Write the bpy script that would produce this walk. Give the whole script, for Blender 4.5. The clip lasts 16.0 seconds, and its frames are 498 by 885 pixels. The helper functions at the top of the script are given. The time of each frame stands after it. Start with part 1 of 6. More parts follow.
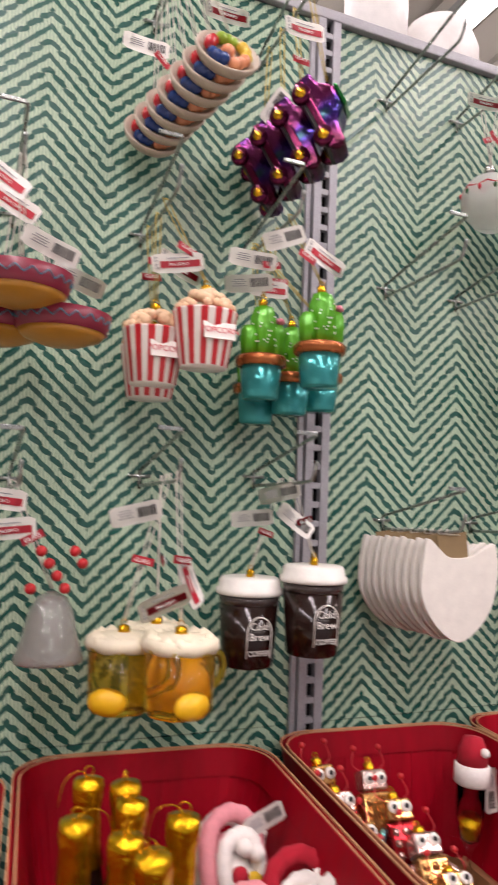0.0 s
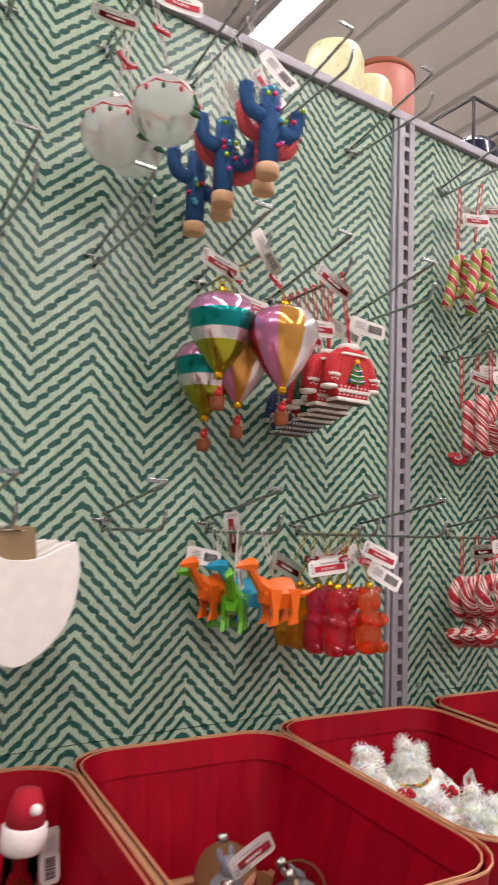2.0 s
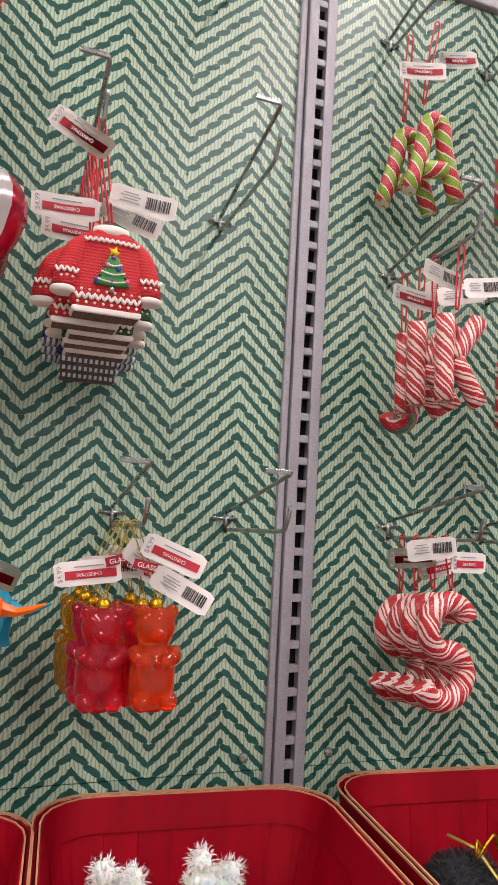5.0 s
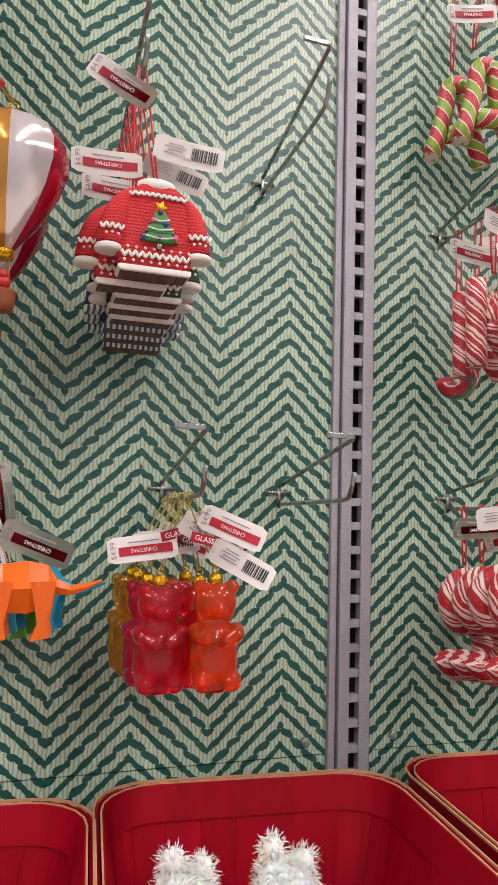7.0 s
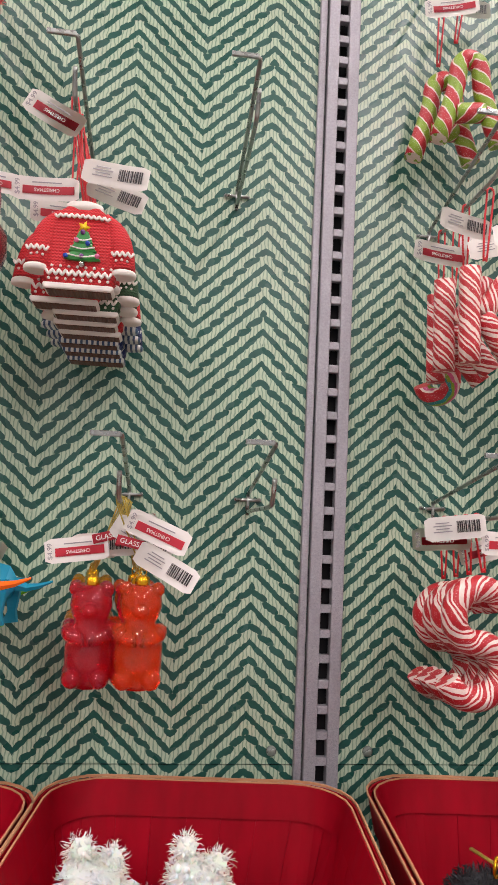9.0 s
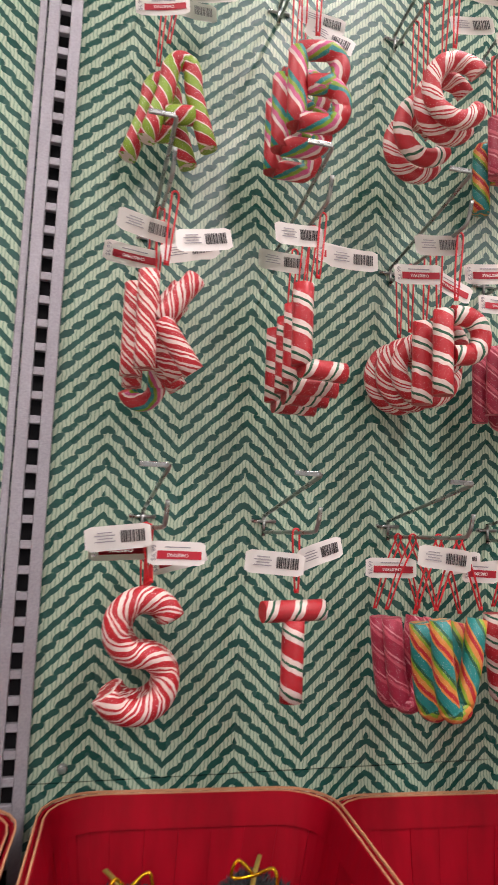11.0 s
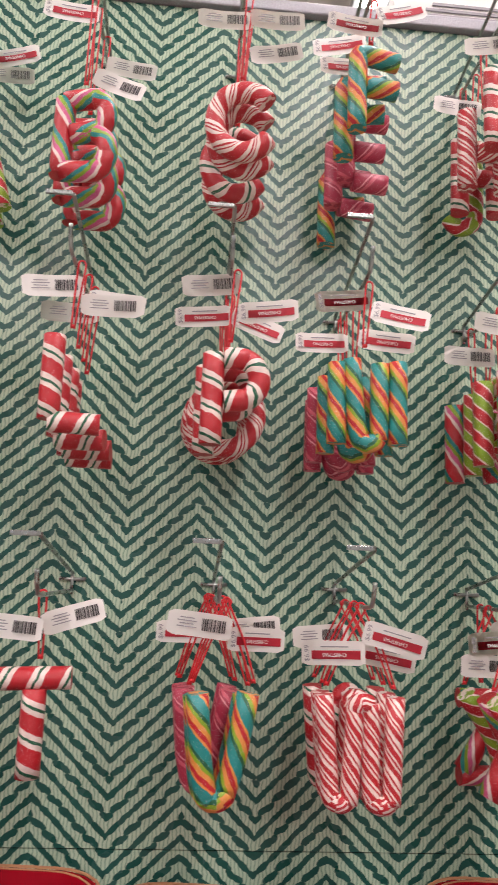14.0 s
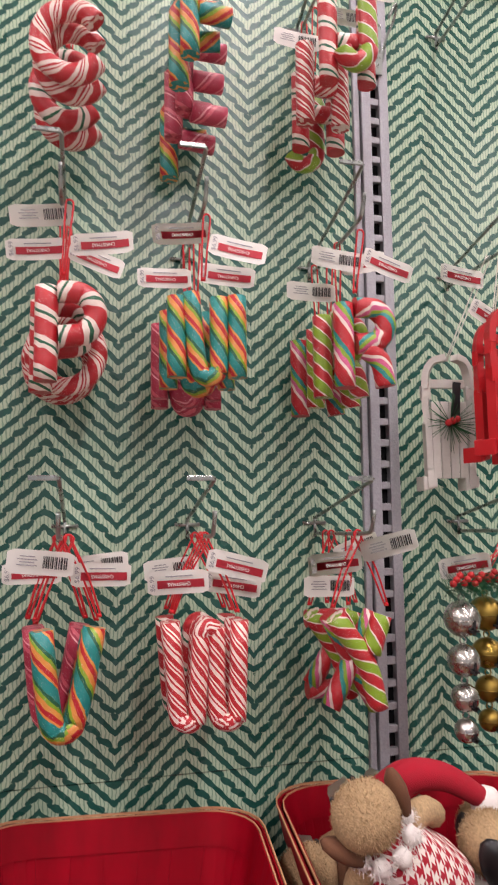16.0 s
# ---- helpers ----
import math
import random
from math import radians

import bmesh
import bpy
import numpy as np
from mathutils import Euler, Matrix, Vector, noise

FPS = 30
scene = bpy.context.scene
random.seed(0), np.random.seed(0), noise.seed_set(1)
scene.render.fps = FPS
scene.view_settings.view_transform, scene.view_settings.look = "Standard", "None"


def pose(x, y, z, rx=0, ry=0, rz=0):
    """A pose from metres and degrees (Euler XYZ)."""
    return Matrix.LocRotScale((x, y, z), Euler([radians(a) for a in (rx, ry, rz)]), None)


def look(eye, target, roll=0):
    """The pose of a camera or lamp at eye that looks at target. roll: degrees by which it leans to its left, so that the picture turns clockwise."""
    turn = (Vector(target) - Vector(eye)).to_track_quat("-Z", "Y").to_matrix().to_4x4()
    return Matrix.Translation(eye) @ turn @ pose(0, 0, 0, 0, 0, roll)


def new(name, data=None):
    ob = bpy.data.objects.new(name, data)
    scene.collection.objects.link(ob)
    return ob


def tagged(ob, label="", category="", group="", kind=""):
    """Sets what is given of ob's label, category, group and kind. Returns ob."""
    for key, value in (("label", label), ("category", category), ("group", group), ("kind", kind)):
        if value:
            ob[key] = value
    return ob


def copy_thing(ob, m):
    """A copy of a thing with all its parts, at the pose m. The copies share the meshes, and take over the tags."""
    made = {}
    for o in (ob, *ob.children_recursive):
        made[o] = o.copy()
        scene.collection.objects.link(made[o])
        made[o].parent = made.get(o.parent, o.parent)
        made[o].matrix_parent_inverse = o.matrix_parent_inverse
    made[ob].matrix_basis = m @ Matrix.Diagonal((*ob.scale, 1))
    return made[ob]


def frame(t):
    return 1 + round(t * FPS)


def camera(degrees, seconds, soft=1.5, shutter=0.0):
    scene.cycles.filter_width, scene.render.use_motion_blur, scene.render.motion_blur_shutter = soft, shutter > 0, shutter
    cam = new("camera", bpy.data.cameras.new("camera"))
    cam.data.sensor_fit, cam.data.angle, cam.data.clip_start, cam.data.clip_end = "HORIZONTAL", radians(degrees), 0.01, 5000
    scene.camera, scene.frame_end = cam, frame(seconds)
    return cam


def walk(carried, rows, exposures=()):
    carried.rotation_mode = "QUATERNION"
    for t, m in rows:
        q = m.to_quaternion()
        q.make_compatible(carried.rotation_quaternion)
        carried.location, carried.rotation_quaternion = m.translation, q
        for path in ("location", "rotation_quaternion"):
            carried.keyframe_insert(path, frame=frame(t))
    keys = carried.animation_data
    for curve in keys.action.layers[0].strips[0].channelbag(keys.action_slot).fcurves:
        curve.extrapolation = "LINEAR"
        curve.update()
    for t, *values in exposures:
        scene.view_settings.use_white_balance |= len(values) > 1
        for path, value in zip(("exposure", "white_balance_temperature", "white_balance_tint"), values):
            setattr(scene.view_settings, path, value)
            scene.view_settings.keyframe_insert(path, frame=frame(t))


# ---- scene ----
cam = camera(39.5, 16.0, 1.5, 0.4)
METRES, EYE, TILT, LEAN, TURN = 2.2, 1.5, 0.0, 0.0, 0.0
PATH = [
    (0, (-1.206, -0.833, 1.49), (-0.453, 1.012, 1.657), 2.2),
    (0.4, (-1.119, -0.872, 1.482), (-0.39, 0.987, 1.601), 2.9),
    (0.5, (-1.107, -0.872, 1.483), (-0.351, 0.977, 1.59), 2.8),
    (1, (-1.027, -0.871, 1.471), (-0.149, 0.924, 1.546), 2.9),
    (1.5, (-0.934, -0.834, 1.481), (0.081, 0.885, 1.606), 3.6),
    (2, (-0.831, -0.825, 1.479), (0.25, 0.844, 1.694), 2.2),
    (2.5, (-0.682, -0.865, 1.48), (0.267, 0.882, 1.696), 2.4),
    (3, (-0.558, -0.905, 1.482), (0.208, 0.934, 1.667), 3.3),
    (3.5, (-0.496, -0.893, 1.477), (0.178, 0.983, 1.637), 3.7),
    (4, (-0.426, -0.827, 1.482), (0.254, 1.045, 1.66), 4.0),
    (4.2, (-0.39, -0.798, 1.483), (0.321, 1.06, 1.689), 3.8),
    (6.3, (-0.303, -0.688, 1.455), (0.295, 1.21, 1.651), 1.9),
    (6.5, (-0.32, -0.685, 1.456), (0.289, 1.211, 1.643), 2.0),
    (7, (-0.336, -0.681, 1.453), (0.268, 1.216, 1.642), 1.6),
    (7.5, (-0.311, -0.682, 1.451), (0.24, 1.231, 1.643), 1.4),
    (8, (-0.262, -0.693, 1.456), (0.188, 1.245, 1.656), 1.6),
    (8.5, (-0.209, -0.703, 1.456), (0.131, 1.257, 1.657), 2.1),
    (9, (-0.174, -0.727, 1.454), (0.062, 1.248, 1.663), 2.6),
    (9.5, (-0.143, -0.748, 1.455), (0.07, 1.229, 1.673), 2.9),
    (10, (-0.085, -0.785, 1.454), (0.348, 1.154, 1.683), 2.5),
    (10.2, (-0.063, -0.79, 1.454), (0.464, 1.126, 1.682), 2.3),
    (12.3, (0.237, -0.654, 1.509), (0.505, 1.316, 1.733), 2.9),
    (12.5, (0.274, -0.681, 1.51), (0.44, 1.299, 1.741), 2.7),
    (13, (0.324, -0.727, 1.497), (0.398, 1.251, 1.785), 2.3),
    (13.5, (0.358, -0.76, 1.497), (0.42, 1.214, 1.813), 2.3),
    (14, (0.378, -0.769, 1.501), (0.518, 1.199, 1.827), 2.5),
    (14.5, (0.393, -0.77, 1.497), (0.618, 1.188, 1.839), 1.8),
    (15, (0.407, -0.774, 1.494), (0.692, 1.176, 1.831), 0.9),
    (15.5, (0.419, -0.775, 1.491), (0.788, 1.171, 1.773), 0.1),
    (16, (0.425, -0.776, 1.482), (0.875, 1.162, 1.685), -0.6),
]
walk(cam, [(t, look(eye, target, roll)) for t, eye, target, roll in PATH])

# ---- light ----
world = bpy.data.worlds.new("world")
scene.world = world
world.use_nodes = True
world.node_tree.nodes["Background"].inputs[0].default_value = (0.9, 0.95, 1.0, 1)
world.node_tree.nodes["Background"].inputs[1].default_value = 0.012
scene.view_settings.exposure = -0.05
STRIP_POWER = 20.0


def strip_lamp(x, y, z, length):
    d = bpy.data.lights.new("strip_light", "AREA")
    d.shape, d.size, d.size_y, d.energy = "RECTANGLE", 0.14, length, STRIP_POWER * length
    d.color = (1.0, 0.865, 0.90)
    ob = new("strip_light", d)
    ob.matrix_world = pose(x, y, z)
    return ob


# ---- materials ----
def rgb(h):
    c = [int(h[i:i + 2], 16) / 255 for i in (0, 2, 4)]
    return tuple(v / 12.92 if v < 0.04045 else ((v + 0.055) / 1.055) ** 2.4 for v in c) + (1.0,)


class Mat:
    """A small wrapper round a node material."""

    def __init__(self, name, colour=(0.5, 0.5, 0.5, 1), rough=0.5, metal=0.0, **kw):
        self.m = bpy.data.materials.new(name)
        self.m.use_nodes = True
        self.t = self.m.node_tree
        self.p = self.t.nodes["Principled BSDF"]
        self.set("Base Color", colour), self.set("Roughness", rough), self.set("Metallic", metal)
        for k, v in kw.items():
            self.set(k.replace("_", " "), v)

    def set(self, key, v):
        if isinstance(v, bpy.types.NodeSocket):
            self.t.links.new(v, self.p.inputs[key])
        else:
            self.p.inputs[key].default_value = v

    def node(self, kind, **ins):
        n = self.t.nodes.new(kind)
        for k, v in ins.items():
            if k.startswith("_"):
                key = int(k[1:])
            else:
                key = k
            if isinstance(v, bpy.types.NodeSocket):
                self.t.links.new(v, n.inputs[key])
            else:
                n.inputs[key].default_value = v
        return n

    def math(self, op, a, b=0.0, c=0.0):
        n = self.t.nodes.new("ShaderNodeMath")
        n.operation = op
        for i, v in enumerate((a, b, c)):
            if isinstance(v, bpy.types.NodeSocket):
                self.t.links.new(v, n.inputs[i])
            else:
                n.inputs[i].default_value = v
        return n.outputs[0]

    def coords(self, which="Object"):
        return self.t.nodes.new("ShaderNodeTexCoord").outputs[which]

    def sep(self, v):
        return self.node("ShaderNodeSeparateXYZ", Vector=v).outputs

    def noise(self, scale, detail=3.0, v=None):
        n = self.node("ShaderNodeTexNoise", Scale=scale, Detail=detail)
        self.t.links.new(v if v is not None else self.coords(), n.inputs["Vector"])
        return n.outputs["Fac"]

    def mix(self, fac, a, b, blend="MIX"):
        n = self.t.nodes.new("ShaderNodeMix")
        n.data_type, n.blend_type = "RGBA", blend
        for i, v in ((0, fac), (6, a), (7, b)):
            if isinstance(v, bpy.types.NodeSocket):
                self.t.links.new(v, n.inputs[i])
            else:
                n.inputs[i].default_value = v
        return n.outputs[2]

    def ramp(self, fac, stops, const=False):
        n = self.t.nodes.new("ShaderNodeValToRGB")
        self.t.links.new(fac, n.inputs[0])
        e = n.color_ramp.elements
        n.color_ramp.interpolation = "CONSTANT" if const else "LINEAR"
        while len(e) < len(stops):
            e.new(0.5)
        for el, (p, c) in zip(e, stops):
            el.position, el.color = p, c
        return n.outputs[0]

    def bump(self, height, strength=0.3, dist=0.002):
        n = self.node("ShaderNodeBump", Strength=strength, Distance=dist, Height=height)
        self.set("Normal", n.outputs[0])
        return self


def varied(name, colour, rough=0.5, metal=0.0, scale=60, amount=0.25, bump=0.15, fine=400, **kw):
    """A plain colour with stains, grain and fine relief."""
    m = Mat(name, colour, rough, metal, **kw)
    n1, n2 = m.noise(scale), m.noise(fine, 2)
    dark = tuple(c * (1 - amount) for c in colour[:3]) + (1,)
    light = tuple(min(1, c * (1 + amount * 0.6)) for c in colour[:3]) + (1,)
    col = m.mix(m.math("MULTIPLY_ADD", n1, 0.7, m.math("MULTIPLY", n2, 0.3)), dark, light)
    m.set("Base Color", col)
    m.set("Roughness", m.math("MULTIPLY_ADD", n1, 0.25, rough - 0.12))
    if bump:
        m.bump(n2, bump, 0.001)
    return m.m


def herringbone():
    """Printed knit herringbone on glossy board: zigzag of chained dark stitches on pale ribs."""
    m = Mat("herringbone_board", rough=0.36)
    s = m.sep(m.coords())
    x, z = s[0], s[2]
    W = 0.0762
    t = m.math("PINGPONG", m.math("ADD", x, 0.0775 + W * 60), W)   # 0 on a peak, W in a valley
    STEP, ROW, SLOPE = 0.0127, 0.0182, 0.96
    uneven = m.math("MULTIPLY_ADD", m.noise(38, 2), 0.004, -0.002)
    uneven2 = m.math("MULTIPLY_ADD", m.noise(170, 2), 0.0048, -0.0024)
    v = m.math("ADD", m.math("MULTIPLY_ADD", t, SLOPE, z), m.math("ADD", uneven, uneven2))
    row = m.math("DIVIDE", m.math("ADD", v, 5.0), ROW)
    d = m.math("MULTIPLY", m.math("SUBTRACT", m.math("FRACT", row), 0.5), ROW)
    drop = m.math("MULTIPLY_ADD", m.math("FRACT", m.math("MULTIPLY", m.math("FLOOR", row), 0.5)), -0.72, 0.44)   # every other row lies steeper
    shift = m.math("MULTIPLY", m.math("FRACT", m.math("MULTIPLY", m.math("FLOOR", row), 0.37)), STEP)
    tt = m.math("ADD", m.math("MULTIPLY_ADD", m.noise(60, 2), 0.010, t), shift)
    du = m.math("MULTIPLY", m.math("SUBTRACT", m.math("FRACT", m.math("DIVIDE", tt, STEP)), 0.5), STEP)
    dv = m.math("SUBTRACT", du, m.math("MULTIPLY", m.math("SIGN", du), STEP))

    def leaf(a):
        """1 at the rim of one stitch, less inside it."""
        far = m.math("POWER", m.math("ABSOLUTE", m.math("DIVIDE", a, 0.0086)), 3.0)
        high = m.math("POWER", m.math("ABSOLUTE", m.math("DIVIDE", m.math("SUBTRACT", d, m.math("MULTIPLY", a, drop)), 0.0040)), 2.0)
        return m.math("ADD", far, high)

    mask = m.node("ShaderNodeMapRange", Value=m.math("MINIMUM", leaf(du), leaf(dv)), **{"From Min": 0.88, "From Max": 1.12, "To Min": 1.0, "To Max": 0.0}).outputs[0]
    lean = m.math("MULTIPLY_ADD", m.math("SINE", m.math("MULTIPLY", z, 2 * math.pi / ROW)), 0.0004, m.math("MULTIPLY_ADD", m.noise(160, 1), 0.003, x))
    rib = m.math("ABSOLUTE", m.math("SUBTRACT", m.math("FRACT", m.math("DIVIDE", lean, 0.0041)), 0.5))
    ribm = m.node("ShaderNodeMapRange", Value=rib, **{"From Min": 0.26, "From Max": 0.42}).outputs[0]
    pale = m.mix(ribm, rgb("bacbb0"), rgb("84a28a"))
    dark = m.mix(m.noise(90, 2), rgb("14403a"), rgb("245a50"))
    stain = m.noise(3.0, 4)
    col = m.mix(mask, pale, dark)
    col = m.mix(m.math("MULTIPLY", stain, 0.16), col, rgb("5f8a78"))
    m.set("Base Color", col)
    m.set("Roughness", m.math("MULTIPLY_ADD", m.noise(22, 3), 0.2, 0.18))
    m.set("Coat Weight", 0.12), m.set("Coat Roughness", 0.25)
    m.set("Specular IOR Level", 0.34)
    m.bump(m.math("MULTIPLY_ADD", m.noise(8, 2), 3.0, m.noise(500, 2)), 0.10, 0.002)
    return m.m


def candy(name, stops, pitch=0.026, twist=1.0):
    """Spiral stripes along a cane, with fine glitter."""
    m = Mat(name, rough=0.34)
    s = m.sep(m.coords("UV"))
    w = m.math("MULTIPLY_ADD", m.noise(120, 1), 0.10, -0.05)
    f = m.math("FRACT", m.math("ADD", m.math("MULTIPLY_ADD", s[0], 1 / pitch, m.math("MULTIPLY", s[1], twist)), m.math("ADD", w, 40.0)))
    col = m.ramp(f, stops, True)
    g = m.node("ShaderNodeTexVoronoi", Scale=900.0)
    m.t.links.new(m.coords(), g.inputs["Vector"])
    fl = m.math("LESS_THAN", g.outputs["Distance"], 0.16)
    m.set("Base Color", m.mix(m.math("MULTIPLY", fl, 0.75), m.mix(m.math("MULTIPLY", m.noise(700, 1), 0.35), col, (0.5, 0.1, 0.1, 1), "MULTIPLY"), (0.95, 0.92, 0.9, 1)))
    m.set("Roughness", m.math("MULTIPLY_ADD", fl, -0.2, 0.42))
    m.bump(m.noise(900, 2), 0.25, 0.001)
    return m.m


RED, WHITE, LIME, TEAL, PINK, GREEN, ORANGE, ROSE = (rgb(h) for h in ("b8222c", "e8ddd2", "86ac2a", "1f8c88", "d0608e", "1a5e40", "dc9648", "b03450"))
C_RW = candy("candy_red_white", [(0, RED), (0.20, WHITE), (0.28, RED), (0.36, WHITE), (0.44, RED), (0.66, WHITE), (0.76, RED), (0.84, WHITE)], 0.030, 2.0)
C_RWW = candy("candy_white_red_fine", [(0, RED), (0.45, WHITE), (0.62, RED), (0.70, WHITE), (0.78, RED), (0.84, WHITE)], 0.024, 2.0)
C_RWG = candy("candy_red_green", [(0, RED), (0.48, WHITE), (0.64, GREEN), (0.74, WHITE), (0.92, RED)], 0.027)
C_LIME = candy("candy_lime_red", [(0, LIME), (0.42, WHITE), (0.48, RED), (0.92, WHITE)], 0.026, 2.0)
C_RAIN = candy("candy_teal_rainbow", [(0, TEAL), (0.34, GREEN), (0.46, LIME), (0.58, ORANGE), (0.76, RED), (0.92, ORANGE)], 0.038, 2.0)
C_PINKR = candy("candy_pink_rainbow", [(0, RED), (0.3, WHITE), (0.42, PINK), (0.58, LIME), (0.72, TEAL), (0.88, RED)], 0.045, 2.0)
C_ROSE = candy("candy_rose", [(0, ROSE), (0.62, rgb("e8a0a8")), (0.70, ROSE), (0.82, rgb("d86a7c"))], 0.024, 2.0)
M_BOARD = herringbone()
M_STEEL = varied("grey_hammered_steel", rgb("a8a7ac"), 0.42, 0.35, 420, 0.45, 0.8, 900)
# near-black: the shade inside the upright's slots, put into the colour
M_SLOT = varied("shaded_slot_steel", rgb("17171a"), 0.7, 0.2)
M_CHROME = varied("zinc_wire", rgb("a3a8a4"), 0.28, 0.9, 80, 0.2, 0.05)
M_SEAM = varied("dark_seam", rgb("24362f"), 0.7)
M_SHELF = varied("painted_shelf_steel", rgb("b9bcc0"), 0.45, 0.2, 30, 0.1)
M_FLOOR = varied("vinyl_floor", rgb("c9c4ba"), 0.3, 0.0, 4, 0.12)
M_CEIL = varied("white_ceiling_deck", rgb("c9c6c2"), 0.7, 0.0, 3, 0.1)
M_WALLP = varied("white_store_wall", rgb("d5d2cc"), 0.7, 0.0, 3, 0.1)
M_PAPER = varied("white_card", rgb("efece6"), 0.5, 0.0, 30, 0.05, 0.05)
M_TAGRED = varied("tag_red_ink", rgb("c0283a"), 0.5, 0.0, 40, 0.1, 0.03)
M_INK = varied("black_ink", rgb("2c2a2c"), 0.5, 0.0, 40, 0.1, 0.0)
M_GREY = varied("grey_ink", rgb("9a969a"), 0.5, 0.0, 40, 0.1, 0.0)
M_RIBBON = varied("red_satin_ribbon", rgb("c81c26"), 0.4, 0.0, 100, 0.2)
M_GOLDTHREAD = varied("gold_thread", rgb("b9a24a"), 0.35, 0.6, 200, 0.3)
M_WHITETHREAD = varied("white_thread", rgb("d8d4c8"), 0.6, 0.0, 200, 0.2)


def wood_red():
    m = Mat("red_stained_veneer", rough=0.5)
    c = m.coords()
    mp = m.node("ShaderNodeMapping", Vector=c, Scale=(70.0, 70.0, 3.0)).outputs[0]
    g = m.noise(1.0, 4, mp)
    rnd = m.t.nodes.new("ShaderNodeObjectInfo").outputs["Random"]
    col = m.mix(g, rgb("7a0010"), rgb("a4001e"))
    m.set("Base Color", m.mix(m.math("MULTIPLY", rnd, 0.35), col, rgb("720010")))
    m.set("Roughness", m.math("MULTIPLY_ADD", g, 0.25, 0.42)), m.set("Specular IOR Level", 0.12)
    m.bump(g, 0.3, 0.001)
    return m.m


def wood_bare(name, a, b):
    m = Mat(name, rough=0.55)
    mp = m.node("ShaderNodeMapping", Vector=m.coords(), Scale=(8.0, 8.0, 90.0)).outputs[0]
    g = m.noise(2.0, 4, mp)
    m.set("Base Color", m.mix(g, rgb(a), rgb(b)))
    m.bump(g, 0.3, 0.001)
    return m.m


M_VENEER = wood_red()
M_LIP = wood_bare("bare_wood_edge", "a06a48", "d0a078")
M_CARDB = wood_bare("brown_board", "8f6240", "b88758")


# ---- mesh building ----
def bm_new():
    bm = bmesh.new()
    bm.loops.layers.uv.new("UVMap")
    return bm


def box(bm, sx, sy, sz, m=Matrix(), bevel=0.0):
    r = bmesh.ops.create_cube(bm, size=1.0, matrix=m @ Matrix.Diagonal((sx, sy, sz, 1)))
    if bevel:
        es = list({e for v in r["verts"] for e in v.link_edges})
        bmesh.ops.bevel(bm, geom=es, offset=bevel, segments=2, affect="EDGES", profile=0.5)
    return bm


def ball(bm, r, m=Matrix(), sub=2):
    vs = bmesh.ops.create_icosphere(bm, subdivisions=sub, radius=r, matrix=m)["verts"]
    for f in {f for v in vs for f in v.link_faces}:
        f.smooth = True
    return bm


def smooth_path(pts, n=6):
    """Catmull-Rom through the given points."""
    P = [Vector(p) for p in pts]
    P = [P[0] * 2 - P[1]] + P + [P[-1] * 2 - P[-2]]
    out = []
    for i in range(1, len(P) - 2):
        a, b, c, d = P[i - 1:i + 3]
        for k in range(n):
            t = k / n
            out.append(0.5 * ((2 * b) + (c - a) * t + (2 * a - 5 * b + 4 * c - d) * t * t + (3 * b - a - 3 * c + d) * t ** 3))
    return out + [P[-2]]


def tube(bm, pts, r, seg=8, caps=True, flat=1.0, taper=None, closed=False):
    """A tube along pts, with u along it in metres and v round it."""
    uv = bm.loops.layers.uv.verify()
    P = [Vector(p) for p in pts]
    if closed:
        P = P + [P[0]]
    n = len(P)
    T = [((P[min(i + 1, n - 1)] - P[max(i - 1, 0)]).normalized()) for i in range(n)]
    if closed:
        T[0] = T[-1] = (P[1] - P[-2]).normalized()
    ref = Vector((0, 1, 0)) if abs(T[0].y) < 0.9 else Vector((1, 0, 0))
    N = (ref - T[0] * ref.dot(T[0])).normalized()
    rings, u, us = [], 0.0, []
    for i in range(n):
        if i:
            u += (P[i] - P[i - 1]).length
            N = (N - T[i] * N.dot(T[i])).normalized()
        B = T[i].cross(N)
        k = r * (taper[i] if taper else 1.0)
        rings.append([bm.verts.new(P[i] + (N * math.cos(2 * math.pi * j / seg) * flat + B * math.sin(2 * math.pi * j / seg)) * k) for j in range(seg)])
        us.append(u)
    for i in range(n - 1):
        for j in range(seg):
            a, b = rings[i], rings[i + 1]
            f = bm.faces.new((a[j], a[(j + 1) % seg], b[(j + 1) % seg], b[j]))
            f.smooth = True
            for lp, w in zip(f.loops, ((us[i], j / seg), (us[i], (j + 1) / seg), (us[i + 1], (j + 1) / seg), (us[i + 1], j / seg))):
                lp[uv].uv = w
    if caps and not closed:
        bm.faces.new(rings[0][::-1]), bm.faces.new(rings[-1])
    return bm


